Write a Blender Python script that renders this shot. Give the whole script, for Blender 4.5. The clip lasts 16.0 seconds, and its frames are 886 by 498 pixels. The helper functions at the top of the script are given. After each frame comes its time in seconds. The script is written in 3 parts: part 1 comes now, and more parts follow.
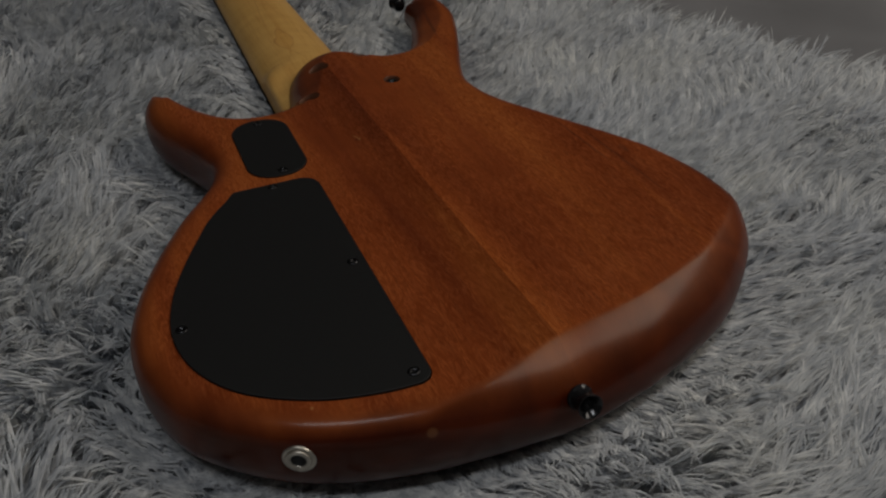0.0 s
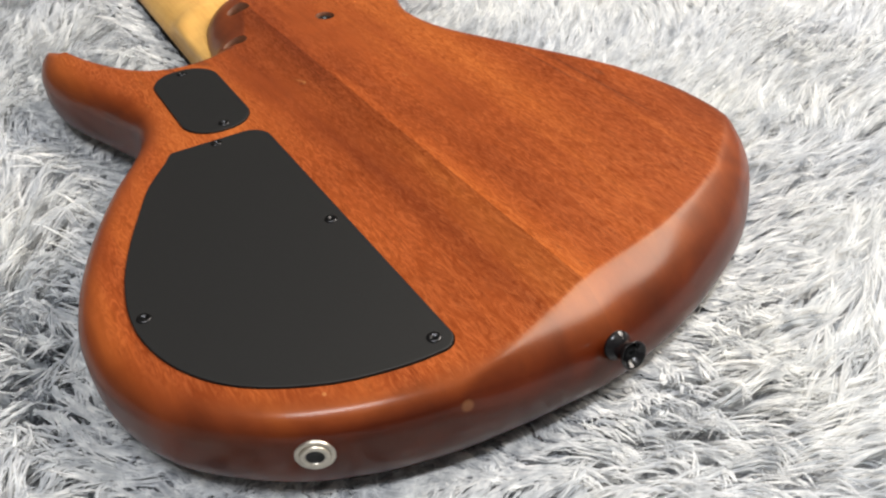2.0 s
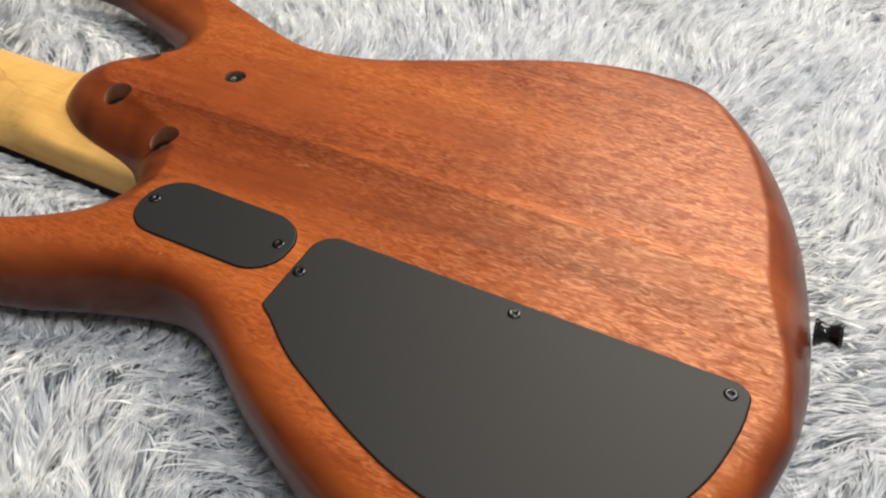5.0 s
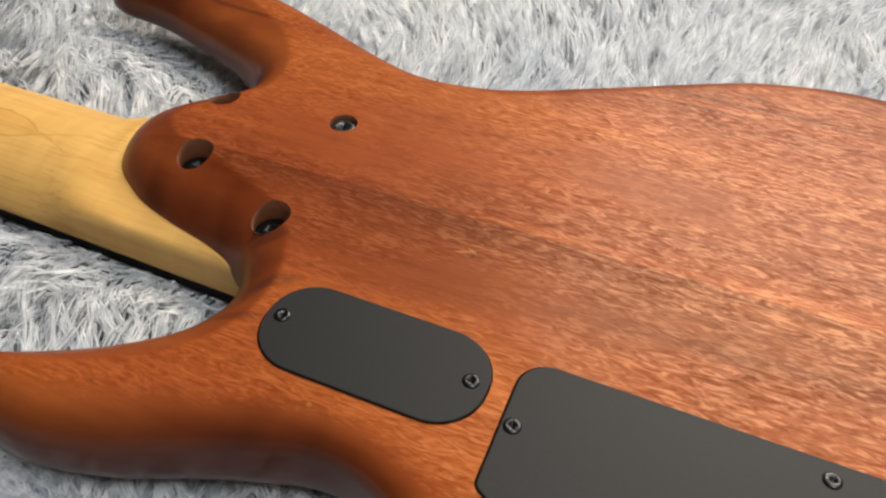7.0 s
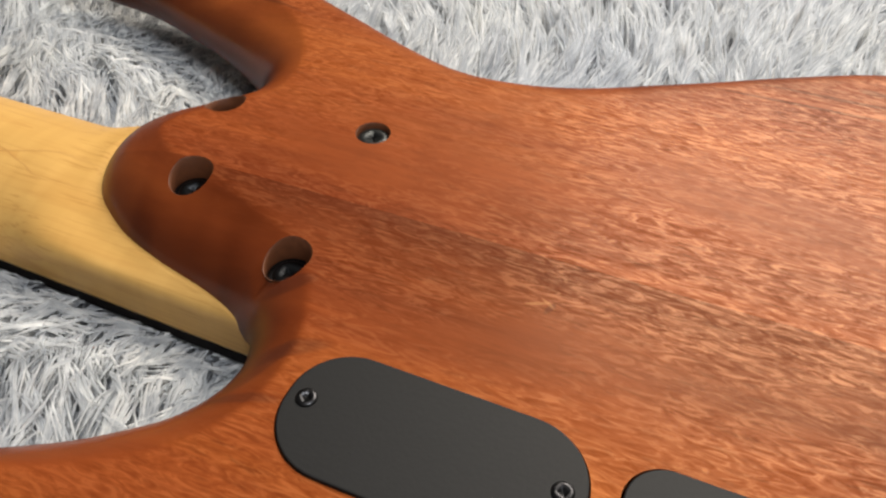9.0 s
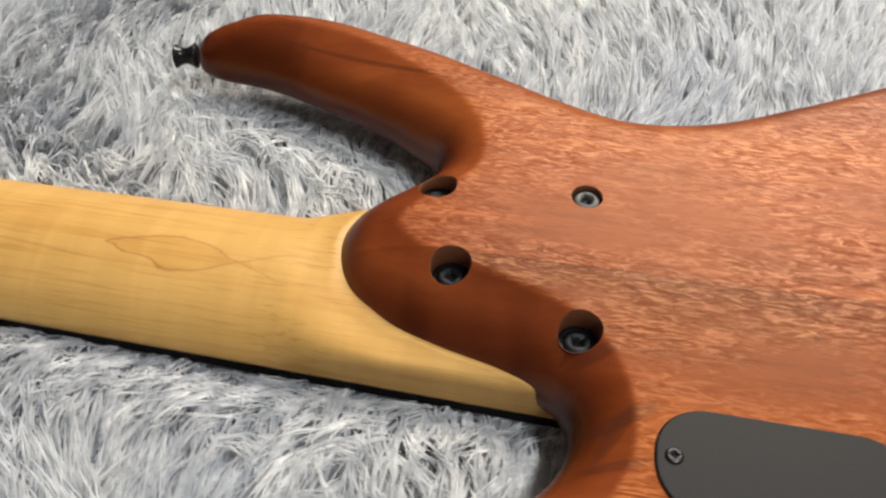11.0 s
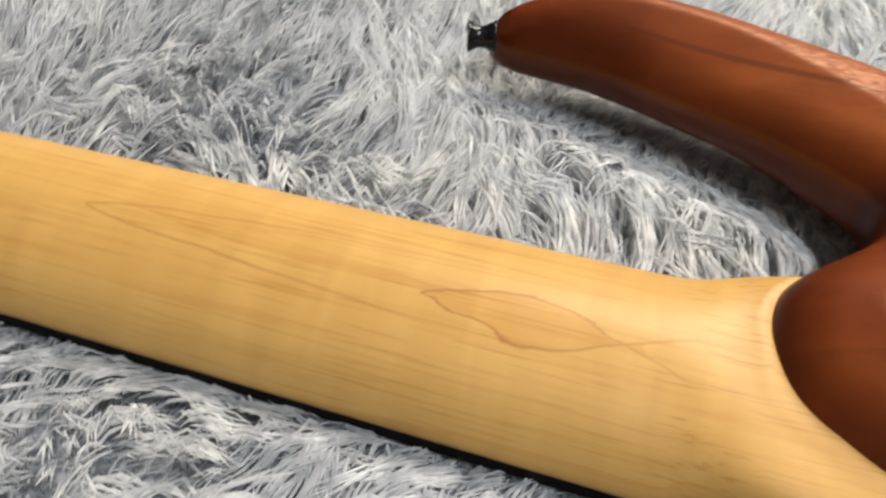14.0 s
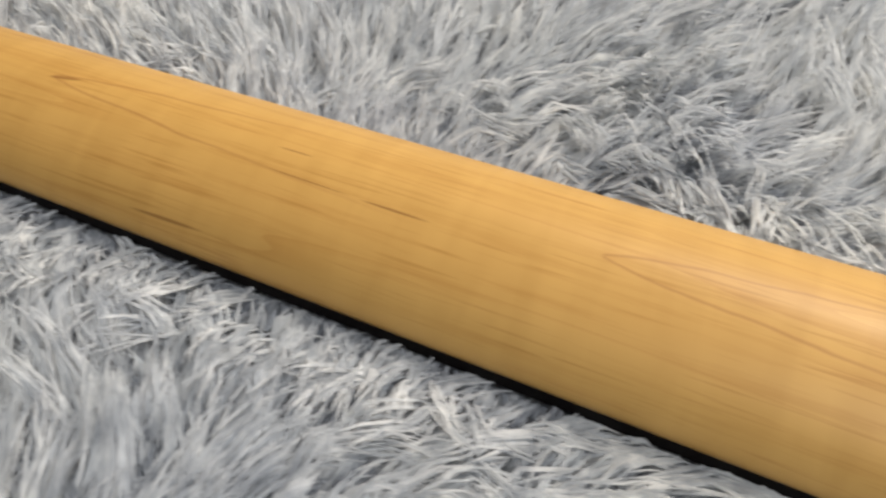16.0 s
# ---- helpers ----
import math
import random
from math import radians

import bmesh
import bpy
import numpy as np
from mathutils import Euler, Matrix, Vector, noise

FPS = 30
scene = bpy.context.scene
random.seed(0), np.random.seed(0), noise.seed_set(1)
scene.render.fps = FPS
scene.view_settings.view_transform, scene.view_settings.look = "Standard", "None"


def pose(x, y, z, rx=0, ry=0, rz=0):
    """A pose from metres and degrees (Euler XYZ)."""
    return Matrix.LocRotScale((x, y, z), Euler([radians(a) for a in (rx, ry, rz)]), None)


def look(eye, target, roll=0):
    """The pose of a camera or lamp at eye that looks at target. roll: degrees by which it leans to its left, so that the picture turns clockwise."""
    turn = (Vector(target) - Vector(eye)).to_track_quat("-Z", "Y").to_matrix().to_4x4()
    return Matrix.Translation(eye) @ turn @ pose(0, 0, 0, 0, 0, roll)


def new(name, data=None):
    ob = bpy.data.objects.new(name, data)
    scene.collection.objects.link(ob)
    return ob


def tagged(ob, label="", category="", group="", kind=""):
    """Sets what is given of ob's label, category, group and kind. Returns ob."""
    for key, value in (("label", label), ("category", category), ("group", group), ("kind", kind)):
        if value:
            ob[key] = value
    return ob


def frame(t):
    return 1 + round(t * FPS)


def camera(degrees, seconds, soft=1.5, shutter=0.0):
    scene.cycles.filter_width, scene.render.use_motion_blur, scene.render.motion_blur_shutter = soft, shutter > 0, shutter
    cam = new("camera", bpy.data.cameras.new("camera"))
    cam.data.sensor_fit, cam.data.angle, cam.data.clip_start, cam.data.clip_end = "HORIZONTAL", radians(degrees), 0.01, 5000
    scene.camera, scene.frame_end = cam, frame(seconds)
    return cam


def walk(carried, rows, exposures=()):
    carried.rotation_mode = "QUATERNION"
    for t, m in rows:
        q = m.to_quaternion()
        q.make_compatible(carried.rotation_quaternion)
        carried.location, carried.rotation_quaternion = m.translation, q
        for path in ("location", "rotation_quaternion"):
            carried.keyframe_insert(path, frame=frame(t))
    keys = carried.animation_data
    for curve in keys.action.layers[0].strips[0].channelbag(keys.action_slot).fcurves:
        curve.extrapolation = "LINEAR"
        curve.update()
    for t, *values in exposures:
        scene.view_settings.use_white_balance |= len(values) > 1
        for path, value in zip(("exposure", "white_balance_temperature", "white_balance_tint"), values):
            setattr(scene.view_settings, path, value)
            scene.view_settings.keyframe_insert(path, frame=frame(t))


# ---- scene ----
cam = camera(55.9, 16.0, soft=2.3, shutter=0.28)
PATH = [
    (0, (-0.51, 0.136, 0.291), (1.01, -0.485, -0.851), -0.9),
    (0.5, (-0.509, 0.127, 0.279), (1.014, -0.46, -0.876), -1.8),
    (1, (-0.499, 0.121, 0.268), (1.008, -0.475, -0.904), -2.8),
    (1.5, (-0.477, 0.136, 0.261), (0.977, -0.531, -0.939), -2.1),
    (2, (-0.457, 0.159, 0.261), (0.891, -0.659, -0.969), -0.9),
    (2.5, (-0.423, 0.196, 0.262), (0.8, -0.764, -0.995), -0.1),
    (3, (-0.392, 0.22, 0.261), (0.698, -0.868, -1.015), 0.6),
    (3.5, (-0.356, 0.238, 0.266), (0.593, -0.957, -1.026), 1.0),
    (4, (-0.314, 0.268, 0.28), (0.509, -1.006, -1.025), 1.5),
    (4.2, (-0.3, 0.274, 0.293), (0.472, -1.023, -1.018), 1.8),
    (6.3, (-0.198, 0.232, 0.275), (0.322, -1.119, -1.105), 2.3),
    (6.5, (-0.182, 0.227, 0.271), (0.343, -1.121, -1.11), 2.3),
    (7, (-0.143, 0.205, 0.258), (0.399, -1.13, -1.129), 1.7),
    (7.5, (-0.13, 0.186, 0.239), (0.402, -1.156, -1.145), 2.2),
    (8, (-0.114, 0.178, 0.223), (0.416, -1.156, -1.169), 2.2),
    (8.2, (-0.111, 0.17, 0.212), (0.424, -1.159, -1.184), 2.0),
    (10.3, (-0.074, 0.153, 0.268), (0.444, -1.094, -1.208), -1.3),
    (10.5, (-0.06, 0.162, 0.271), (0.432, -1.083, -1.215), -1.0),
    (11, (0.012, 0.185, 0.278), (0.255, -1.105, -1.231), 0.1),
    (11.5, (0.056, 0.181, 0.276), (0.042, -1.14, -1.225), 2.4),
    (12, (0.087, 0.188, 0.274), (-0.036, -1.134, -1.221), 3.3),
    (12.5, (0.116, 0.19, 0.269), (0.034, -1.136, -1.226), 1.8),
    (13, (0.124, 0.183, 0.258), (0.111, -1.135, -1.247), 1.0),
    (13.5, (0.143, 0.164, 0.244), (0.3, -1.158, -1.249), 1.5),
    (14, (0.133, 0.132, 0.212), (0.491, -1.145, -1.285), 1.4),
    (14.5, (0.142, 0.13, 0.193), (0.597, -1.06, -1.349), 0.9),
    (15, (0.178, 0.129, 0.194), (0.666, -1.046, -1.349), -0.9),
    (15.5, (0.206, 0.123, 0.196), (0.71, -1.046, -1.347), -1.6),
    (16, (0.255, 0.134, 0.201), (0.793, -1.025, -1.338), -1.3),
]
EXPOSURES = [(0.0, -2.12), (0.5, -1.05), (1.0, -0.27), (1.5, 0.32), (3.0, 0.38), (3.5, 0.40), (4.0, 0.32), (6.5, 0.01), (10.5, -0.04), (12.5, 0.04), (14.0, 0.0), (14.5, -0.06), (16.0, -0.16)]
walk(cam, [(t, look(eye, target, roll)) for t, eye, target, roll in PATH], EXPOSURES)

# ---- light ----
world = bpy.data.worlds.new("world")
scene.world = world
world.use_nodes = True
world.node_tree.nodes["Background"].inputs[0].default_value = (0.8, 0.9, 1.0, 1)
world.node_tree.nodes["Background"].inputs[1].default_value = 0.3

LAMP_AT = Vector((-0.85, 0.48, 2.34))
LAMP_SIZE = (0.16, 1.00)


def area_lamp(name, at, target, sx, sy, watts, colour):
    data = bpy.data.lights.new(name, "AREA")
    data.shape, data.size, data.size_y, data.energy, data.color = "RECTANGLE", sx, sy, watts, colour
    ob = new(name, data)
    ob.matrix_world = look(at, target)
    return ob


# unseen lamp overhead, placed for the long highlight on the tail rim
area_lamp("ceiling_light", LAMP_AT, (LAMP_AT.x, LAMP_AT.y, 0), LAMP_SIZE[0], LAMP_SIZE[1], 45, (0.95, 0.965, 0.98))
# unseen warm lamp, its direction read from the sheen on the back
area_lamp("unseen_south_light", (-0.46, -1.685, 1.63), (-0.30, -0.5, 0.6), 1.44, 1.02, 86, (1.0, 0.905, 0.78))


# ---- materials ----
def material(name, roughness=0.5, metallic=0.0, coat=0.0):
    m = bpy.data.materials.new(name)
    m.use_nodes = True
    b = m.node_tree.nodes["Principled BSDF"]
    b.inputs["Roughness"].default_value = roughness
    b.inputs["Metallic"].default_value = metallic
    b.inputs["Coat Weight"].default_value = coat
    return m, m.node_tree, b


def node(tree, kind, **values):
    n = tree.nodes.new(kind)
    for key, value in values.items():
        key = key.replace("_", " ")
        n.inputs[key].default_value = value
    return n


def ramp(tree, source, stops):
    n = tree.nodes.new("ShaderNodeValToRGB")
    while len(n.color_ramp.elements) < len(stops):
        n.color_ramp.elements.new(0.5)
    for e, (p, c) in zip(n.color_ramp.elements, stops):
        e.position, e.color = p, (*c, 1)
    tree.links.new(source, n.inputs[0])
    return n.outputs[0]


def mapped(tree, scale, shift=(0, 0, 0), turn=(0, 0, 0)):
    co = tree.nodes.new("ShaderNodeTexCoord")
    mp = tree.nodes.new("ShaderNodeMapping")
    mp.inputs["Scale"].default_value = scale
    mp.inputs["Location"].default_value = shift
    mp.inputs["Rotation"].default_value = turn
    tree.links.new(co.outputs["Object"], mp.inputs[0])
    return mp.outputs[0]


def noise_of(tree, vector, scale, detail=4.0, rough=0.55, distortion=0.0):
    n = node(tree, "ShaderNodeTexNoise", Scale=scale, Detail=detail, Roughness=rough, Distortion=distortion)
    tree.links.new(vector, n.inputs["Vector"])
    return n.outputs["Fac"]


def mix(tree, kind, a, b, fac):
    n = tree.nodes.new("ShaderNodeMix")
    n.data_type, n.blend_type = "RGBA", kind
    for slot, v in ((6, a), (7, b), (0, fac)):
        if hasattr(v, "links"):
            tree.links.new(v, n.inputs[slot])
        elif slot == 0:
            n.inputs[0].default_value = v
        else:
            n.inputs[slot].default_value = (*v, 1)
    return n.outputs[2]


def bump(tree, shader, height, strength, distance=0.001):
    n = node(tree, "ShaderNodeBump", Strength=strength, Distance=distance)
    tree.links.new(height, n.inputs["Height"])
    tree.links.new(n.outputs[0], shader.inputs["Normal"])


def maths(tree, kind, a, b=0.0, c=0.0):
    n = tree.nodes.new("ShaderNodeMath")
    n.operation = kind
    for slot, v in enumerate((a, b, c)):
        if hasattr(v, "links"):
            tree.links.new(v, n.inputs[slot])
        else:
            n.inputs[slot].default_value = v
    return n.outputs[0]


def plain(name, colour, roughness=0.5, metallic=0.0, coat=0.0, grain=0.0, scale=300):
    m, tree, b = material(name, roughness, metallic, coat)
    f = noise_of(tree, mapped(tree, (1, 1, 1)), scale)
    dark = tuple(c * 0.82 for c in colour)
    light = tuple(min(1, c * 1.15) for c in colour)
    tree.links.new(ramp(tree, f, [(0.3, dark), (0.7, light)]), b.inputs["Base Color"])
    if grain:
        bump(tree, b, f, grain, 0.0005)
    return m


def near_spot(tree, x, y, along, across, turn=0.0, z=0.0, tall=9.0):
    """1 inside an oblong mark round a place of the plan, fading to 0 at its edge."""
    v = mapped(tree, (1, 1, 1), (-x, -y, -z))
    r = tree.nodes.new("ShaderNodeVectorRotate")
    r.rotation_type = "Z_AXIS"
    r.inputs["Angle"].default_value = radians(-turn)
    tree.links.new(v, r.inputs["Vector"])
    sep = tree.nodes.new("ShaderNodeSeparateXYZ")
    tree.links.new(r.outputs[0], sep.inputs[0])
    a = maths(tree, "POWER", maths(tree, "ABSOLUTE", maths(tree, "DIVIDE", sep.outputs["X"], along)), 2.0)
    b = maths(tree, "POWER", maths(tree, "ABSOLUTE", maths(tree, "DIVIDE", sep.outputs["Y"], across)), 2.0)
    c = maths(tree, "POWER", maths(tree, "ABSOLUTE", maths(tree, "DIVIDE", sep.outputs["Z"], tall)), 2.0)
    n = maths(tree, "SUBTRACT", 1.0, maths(tree, "ADD", maths(tree, "ADD", a, b), c))
    n = maths(tree, "MAXIMUM", n, 0.0)
    return maths(tree, "MINIMUM", maths(tree, "MULTIPLY", n, 1.6), 1.0)


def mahogany():
    m, tree, b = material("stained_mahogany", 0.47, 0.0, 0.22)
    b.inputs["Coat Roughness"].default_value = 0.19
    b.inputs["Specular IOR Level"].default_value = 0.22
    b.inputs["Specular Tint"].default_value = (1.0, 0.50, 0.19, 1)
    pores = noise_of(tree, mapped(tree, (130, 760, 760)), 1.0, 3, 0.6)
    fine = noise_of(tree, mapped(tree, (11, 260, 260)), 1.0, 5, 0.6)
    broad = noise_of(tree, mapped(tree, (2.6, 24, 24)), 1.0, 4, 0.5, 0.5)
    flame = noise_of(tree, mapped(tree, (105, 430, 430)), 1.0, 3, 0.6, 1.9)
    clouds = noise_of(tree, mapped(tree, (9, 20, 20)), 1.0, 3, 0.5)
    co = tree.nodes.new("ShaderNodeTexCoord")
    sep = tree.nodes.new("ShaderNodeSeparateXYZ")
    tree.links.new(co.outputs["Object"], sep.inputs[0])
    shape = tree.nodes.new("ShaderNodeNewGeometry")
    facing = tree.nodes.new("ShaderNodeSeparateXYZ")
    tree.links.new(shape.outputs["Normal"], facing.inputs[0])
    flat = maths(tree, "POWER", maths(tree, "MAXIMUM", facing.outputs["Z"], 0.0), 24.0)
    level_part = maths(tree, "MULTIPLY_ADD", flat, 0.75, 0.25)
    # two glued boards that meet along the middle, the joint running almost along the neck
    edge = maths(tree, "ADD", maths(tree, "MULTIPLY_ADD", sep.outputs["X"], -0.022, sep.outputs["Y"]), 0.0032)
    board = maths(tree, "GREATER_THAN", edge, 0.0)
    heart = ramp(tree, maths(tree, "MULTIPLY", edge, 16.0), [(0.0, (0.69, 0.65, 0.64)), (0.16, (0.72, 0.69, 0.68)), (0.55, (0.95, 0.94, 0.93)), (1.0, (1, 1, 1))])
    tone = ramp(tree, broad, [(0.28, (0.128, 0.0235, 0.0072)), (0.5, (0.206, 0.0435, 0.0108)), (0.72, (0.292, 0.0750, 0.0165))])
    wood = mix(tree, "MULTIPLY", tone, heart, maths(tree, "MULTIPLY", board, level_part))
    sapwood = ramp(tree, maths(tree, "MULTIPLY", edge, -22.0), [(0.0, (1.18, 1.22, 1.15)), (0.25, (1.14, 1.18, 1.11)), (0.9, (1, 1, 1))])
    wood = mix(tree, "MULTIPLY", wood, sapwood, maths(tree, "MULTIPLY", maths(tree, "SUBTRACT", 1.0, board), level_part))
    streak = ramp(tree, fine, [(0.30, (0.74, 0.67, 0.61)), (0.50, (1, 1, 1)), (0.75, (1.14, 1.15, 1.12))])
    wood = mix(tree, "MULTIPLY", wood, streak, 0.38)
    specks = ramp(tree, pores, [(0.28, (0.46, 0.38, 0.33)), (0.45, (1, 1, 1)), (0.72, (1.12, 1.13, 1.12))])
    wood = mix(tree, "MULTIPLY", wood, specks, maths(tree, "MULTIPLY", clouds, maths(tree, "MULTIPLY_ADD", flat, 0.75, 0.12)))
    # wavy figure that comes and goes over the boards, its sheen put into colour
    patch = ramp(tree, clouds, [(0.31, (0.05, 0.05, 0.05)), (0.50, (1, 1, 1))])
    figured = maths(tree, "MULTIPLY", patch, flat)
    mottle = ramp(tree, flame, [(0.34, (0.83, 0.78, 0.73)), (0.66, (1.24, 1.30, 1.30))])
    wood = mix(tree, "MULTIPLY", wood, mottle, figured)
    # slow dark bands across the carved flanks
    bands = noise_of(tree, mapped(tree, (26, 9, 9), (0.4, 0.1, 0.0), (0, 0, 0.5)), 1.0, 2, 0.5, 0.7)
    wood = mix(tree, "MULTIPLY", wood, ramp(tree, bands, [(0.38, (0.62, 0.52, 0.48)), (0.50, (1, 1, 1)), (0.68, (1.14, 1.17, 1.15))]), maths(tree, "SUBTRACT", 0.9, maths(tree, "MULTIPLY", flat, 0.72)))
    # side faces darkened in the colour for their shade and the end grain's stain
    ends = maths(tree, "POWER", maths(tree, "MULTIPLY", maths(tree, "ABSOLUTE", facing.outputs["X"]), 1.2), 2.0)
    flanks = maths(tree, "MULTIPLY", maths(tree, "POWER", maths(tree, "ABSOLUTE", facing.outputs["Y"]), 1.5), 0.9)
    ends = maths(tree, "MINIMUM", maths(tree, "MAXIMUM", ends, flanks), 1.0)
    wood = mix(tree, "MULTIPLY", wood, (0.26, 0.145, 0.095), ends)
    # dark mineral streaks and a few pale scuffs and dents
    for x, y, la, lb, turn in ((-0.155, -0.118, 0.055, 0.0011, 2), (-0.130, -0.109, 0.040, 0.0009, 3), (-0.150, -0.126, 0.006, 0.0022, 0), (-0.015, 0.058, 0.013, 0.0028, 60), (-0.0765, 0.0130, 0.0028, 0.0010, 70), (0.100, -0.105, 0.050, 0.0012, -14), (-0.018, 0.0525, 0.014, 0.0032, 29), (-0.008, 0.031, 0.009, 0.0030, 26), (-0.016, 0.0685, 0.012, 0.0020, 12)):
        wood = mix(tree, "MIX", wood, (0.055, 0.014, 0.008), maths(tree, "MULTIPLY", near_spot(tree, x, y, la, lb, turn), 0.5))
    for x, y, la, lb, turn in ((-0.073, 0.0125, 0.0045, 0.0007, 25), (-0.0755, 0.0115, 0.0030, 0.0006, -30), (-0.097, -0.038, 0.0022, 0.0007, 40), (-0.056, 0.089, 0.0011, 0.0008, 0)):
        wood = mix(tree, "MIX", wood, (0.42, 0.20, 0.07), maths(tree, "MULTIPLY", near_spot(tree, x, y, la, lb, turn), 0.27))
    wood = mix(tree, "MIX", wood, (0.42, 0.22, 0.09), maths(tree, "MULTIPLY", near_spot(tree, -0.3030, 0.0570, 0.006, 0.0026, 0, 0.0515, 0.0024), 0.16))
    wood = mix(tree, "MIX", wood, (0.45, 0.22, 0.08), maths(tree, "MULTIPLY", near_spot(tree, -0.2803, 0.0972, 0.0009, 0.0008, 0), 0.4))
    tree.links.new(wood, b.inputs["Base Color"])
    shimmer = ramp(tree, flame, [(0.38, (0.13, 0.13, 0.13)), (0.52, (0.36, 0.36, 0.36)), (0.64, (1.0, 1.0, 1.0))])
    level = mix(tree, "MIX", maths(tree, "MULTIPLY_ADD", flat, 0.10, 0.20), shimmer, figured)
    tree.links.new(level, b.inputs["Specular IOR Level"])
    glossy = mix(tree, "MIX", maths(tree, "MULTIPLY_ADD", maths(tree, "POWER", maths(tree, "MAXIMUM", facing.outputs["Z"], 0.0), 3.0), -0.46, 0.50), ramp(tree, flame, [(0.36, (0.01, 0.01, 0.01)), (0.66, (0.07, 0.07, 0.07))]), figured)
    tree.links.new(glossy, b.inputs["Coat Weight"])
    bump(tree, b, pores, 0.10, 0.0002)
    return m


def maple():
    m, tree, b = material("aged_maple", 0.46, 0.0, 0.05)
    b.inputs["Coat Roughness"].default_value = 0.22
    b.inputs["Specular IOR Level"].default_value = 0.3
    broad = noise_of(tree, mapped(tree, (2.5, 22, 22)), 1.0, 3, 0.5, 0.5)
    fine = noise_of(tree, mapped(tree, (16, 330, 330)), 1.0, 4, 0.6)
    cross = noise_of(tree, mapped(tree, (85, 16, 16)), 1.0, 2, 0.5, 0.6)
    tone = ramp(tree, broad, [(0.25, (0.51, 0.282, 0.072)), (0.75, (0.635, 0.380, 0.118))])
    streak = ramp(tree, fine, [(0.32, (0.84, 0.76, 0.66)), (0.5, (1, 1, 1))])
    wood = mix(tree, "MULTIPLY", tone, streak, 0.55)
    sheen = ramp(tree, cross, [(0.40, (0.96, 0.95, 0.93)), (0.68, (1.05, 1.06, 1.08))])
    wood = mix(tree, "MULTIPLY", wood, sheen, 0.9)
    dashes = noise_of(tree, mapped(tree, (26, 800, 800)), 1.0, 2, 0.5)
    wood = mix(tree, "MULTIPLY", wood, ramp(tree, dashes, [(0.28, (0.70, 0.58, 0.44)), (0.42, (1, 1, 1))]), 0.55)
    # growth rings cut lengthwise: thin brown lines along the neck
    ring = noise_of(tree, mapped(tree, (1.3, 30, 30), (0.3, 0.2, 0.1)), 1.0, 2, 0.45)
    saw = maths(tree, "FRACT", maths(tree, "MULTIPLY", ring, 8.0))
    line = ramp(tree, saw, [(0.0, (0.72, 0.56, 0.42)), (0.04, (0.84, 0.74, 0.62)), (0.12, (1, 1, 1))])
    wood = mix(tree, "MULTIPLY", wood, line, 0.32)
    # pointed tongues of grain that open towards the body
    warp = noise_of(tree, mapped(tree, (40, 95, 95)), 1.0, 4, 0.5)
    co = tree.nodes.new("ShaderNodeTexCoord")
    sep = tree.nodes.new("ShaderNodeSeparateXYZ")
    tree.links.new(co.outputs["Object"], sep.inputs[0])
    wx = maths(tree, "MULTIPLY_ADD", maths(tree, "SUBTRACT", warp, 0.5), 0.014, sep.outputs["X"])
    wy = maths(tree, "MULTIPLY_ADD", maths(tree, "SUBTRACT", warp, 0.5), 0.010, sep.outputs["Y"])
    calm = maths(tree, "MULTIPLY_ADD", maths(tree, "SUBTRACT", warp, 0.5), 0.0028, sep.outputs["Y"])
    for tip, y, open_at, reach, waist in ((0.1745, 0.0050, 0.0072, 0.0535, True), (0.2735, 0.0020, 0.0105, 0.105, False), (0.446, -0.0015, 0.0105, 0.110, False), (0.610, 0.003, 0.0110, 0.110, False)):
        px, py = (wx, wy) if waist else (sep.outputs["X"], calm)
        back = maths(tree, "MAXIMUM", maths(tree, "SUBTRACT", tip, px), 0.0)
        off = maths(tree, "ABSOLUTE", maths(tree, "SUBTRACT", py, y))
        if waist:
            span = maths(tree, "ABSOLUTE", maths(tree, "SINE", maths(tree, "MULTIPLY", back, math.pi / reach)))
            fade = maths(tree, "SUBTRACT", 1.0, maths(tree, "DIVIDE", back, reach * 2.0))
        else:
            span = maths(tree, "POWER", maths(tree, "DIVIDE", back, reach), 0.6)
            fade = maths(tree, "SUBTRACT", 1.0, maths(tree, "DIVIDE", back, reach * 1.2))
        edge = maths(tree, "ABSOLUTE", maths(tree, "SUBTRACT", off, maths(tree, "MULTIPLY", span, open_at)))
        if waist:
            full = maths(tree, "GREATER_THAN", maths(tree, "MULTIPLY", span, open_at), off)
            full = maths(tree, "MULTIPLY", full, maths(tree, "LESS_THAN", back, reach * 1.1))
            wood = mix(tree, "MULTIPLY", wood, (0.90, 0.80, 0.66), maths(tree, "MULTIPLY", full, maths(tree, "MULTIPLY", warp, 1.1)))
        line = maths(tree, "MAXIMUM", maths(tree, "SUBTRACT", 1.0, maths(tree, "DIVIDE", edge, 0.00065)), 0.0)
        line = maths(tree, "MULTIPLY", line, maths(tree, "GREATER_THAN", back, 0.0))
        line = maths(tree, "MULTIPLY", line, maths(tree, "MAXIMUM", maths(tree, "MINIMUM", fade, 0.85 if waist else 0.62), 0.0))
        wood = mix(tree, "MIX", wood, (0.33, 0.14, 0.04), line)
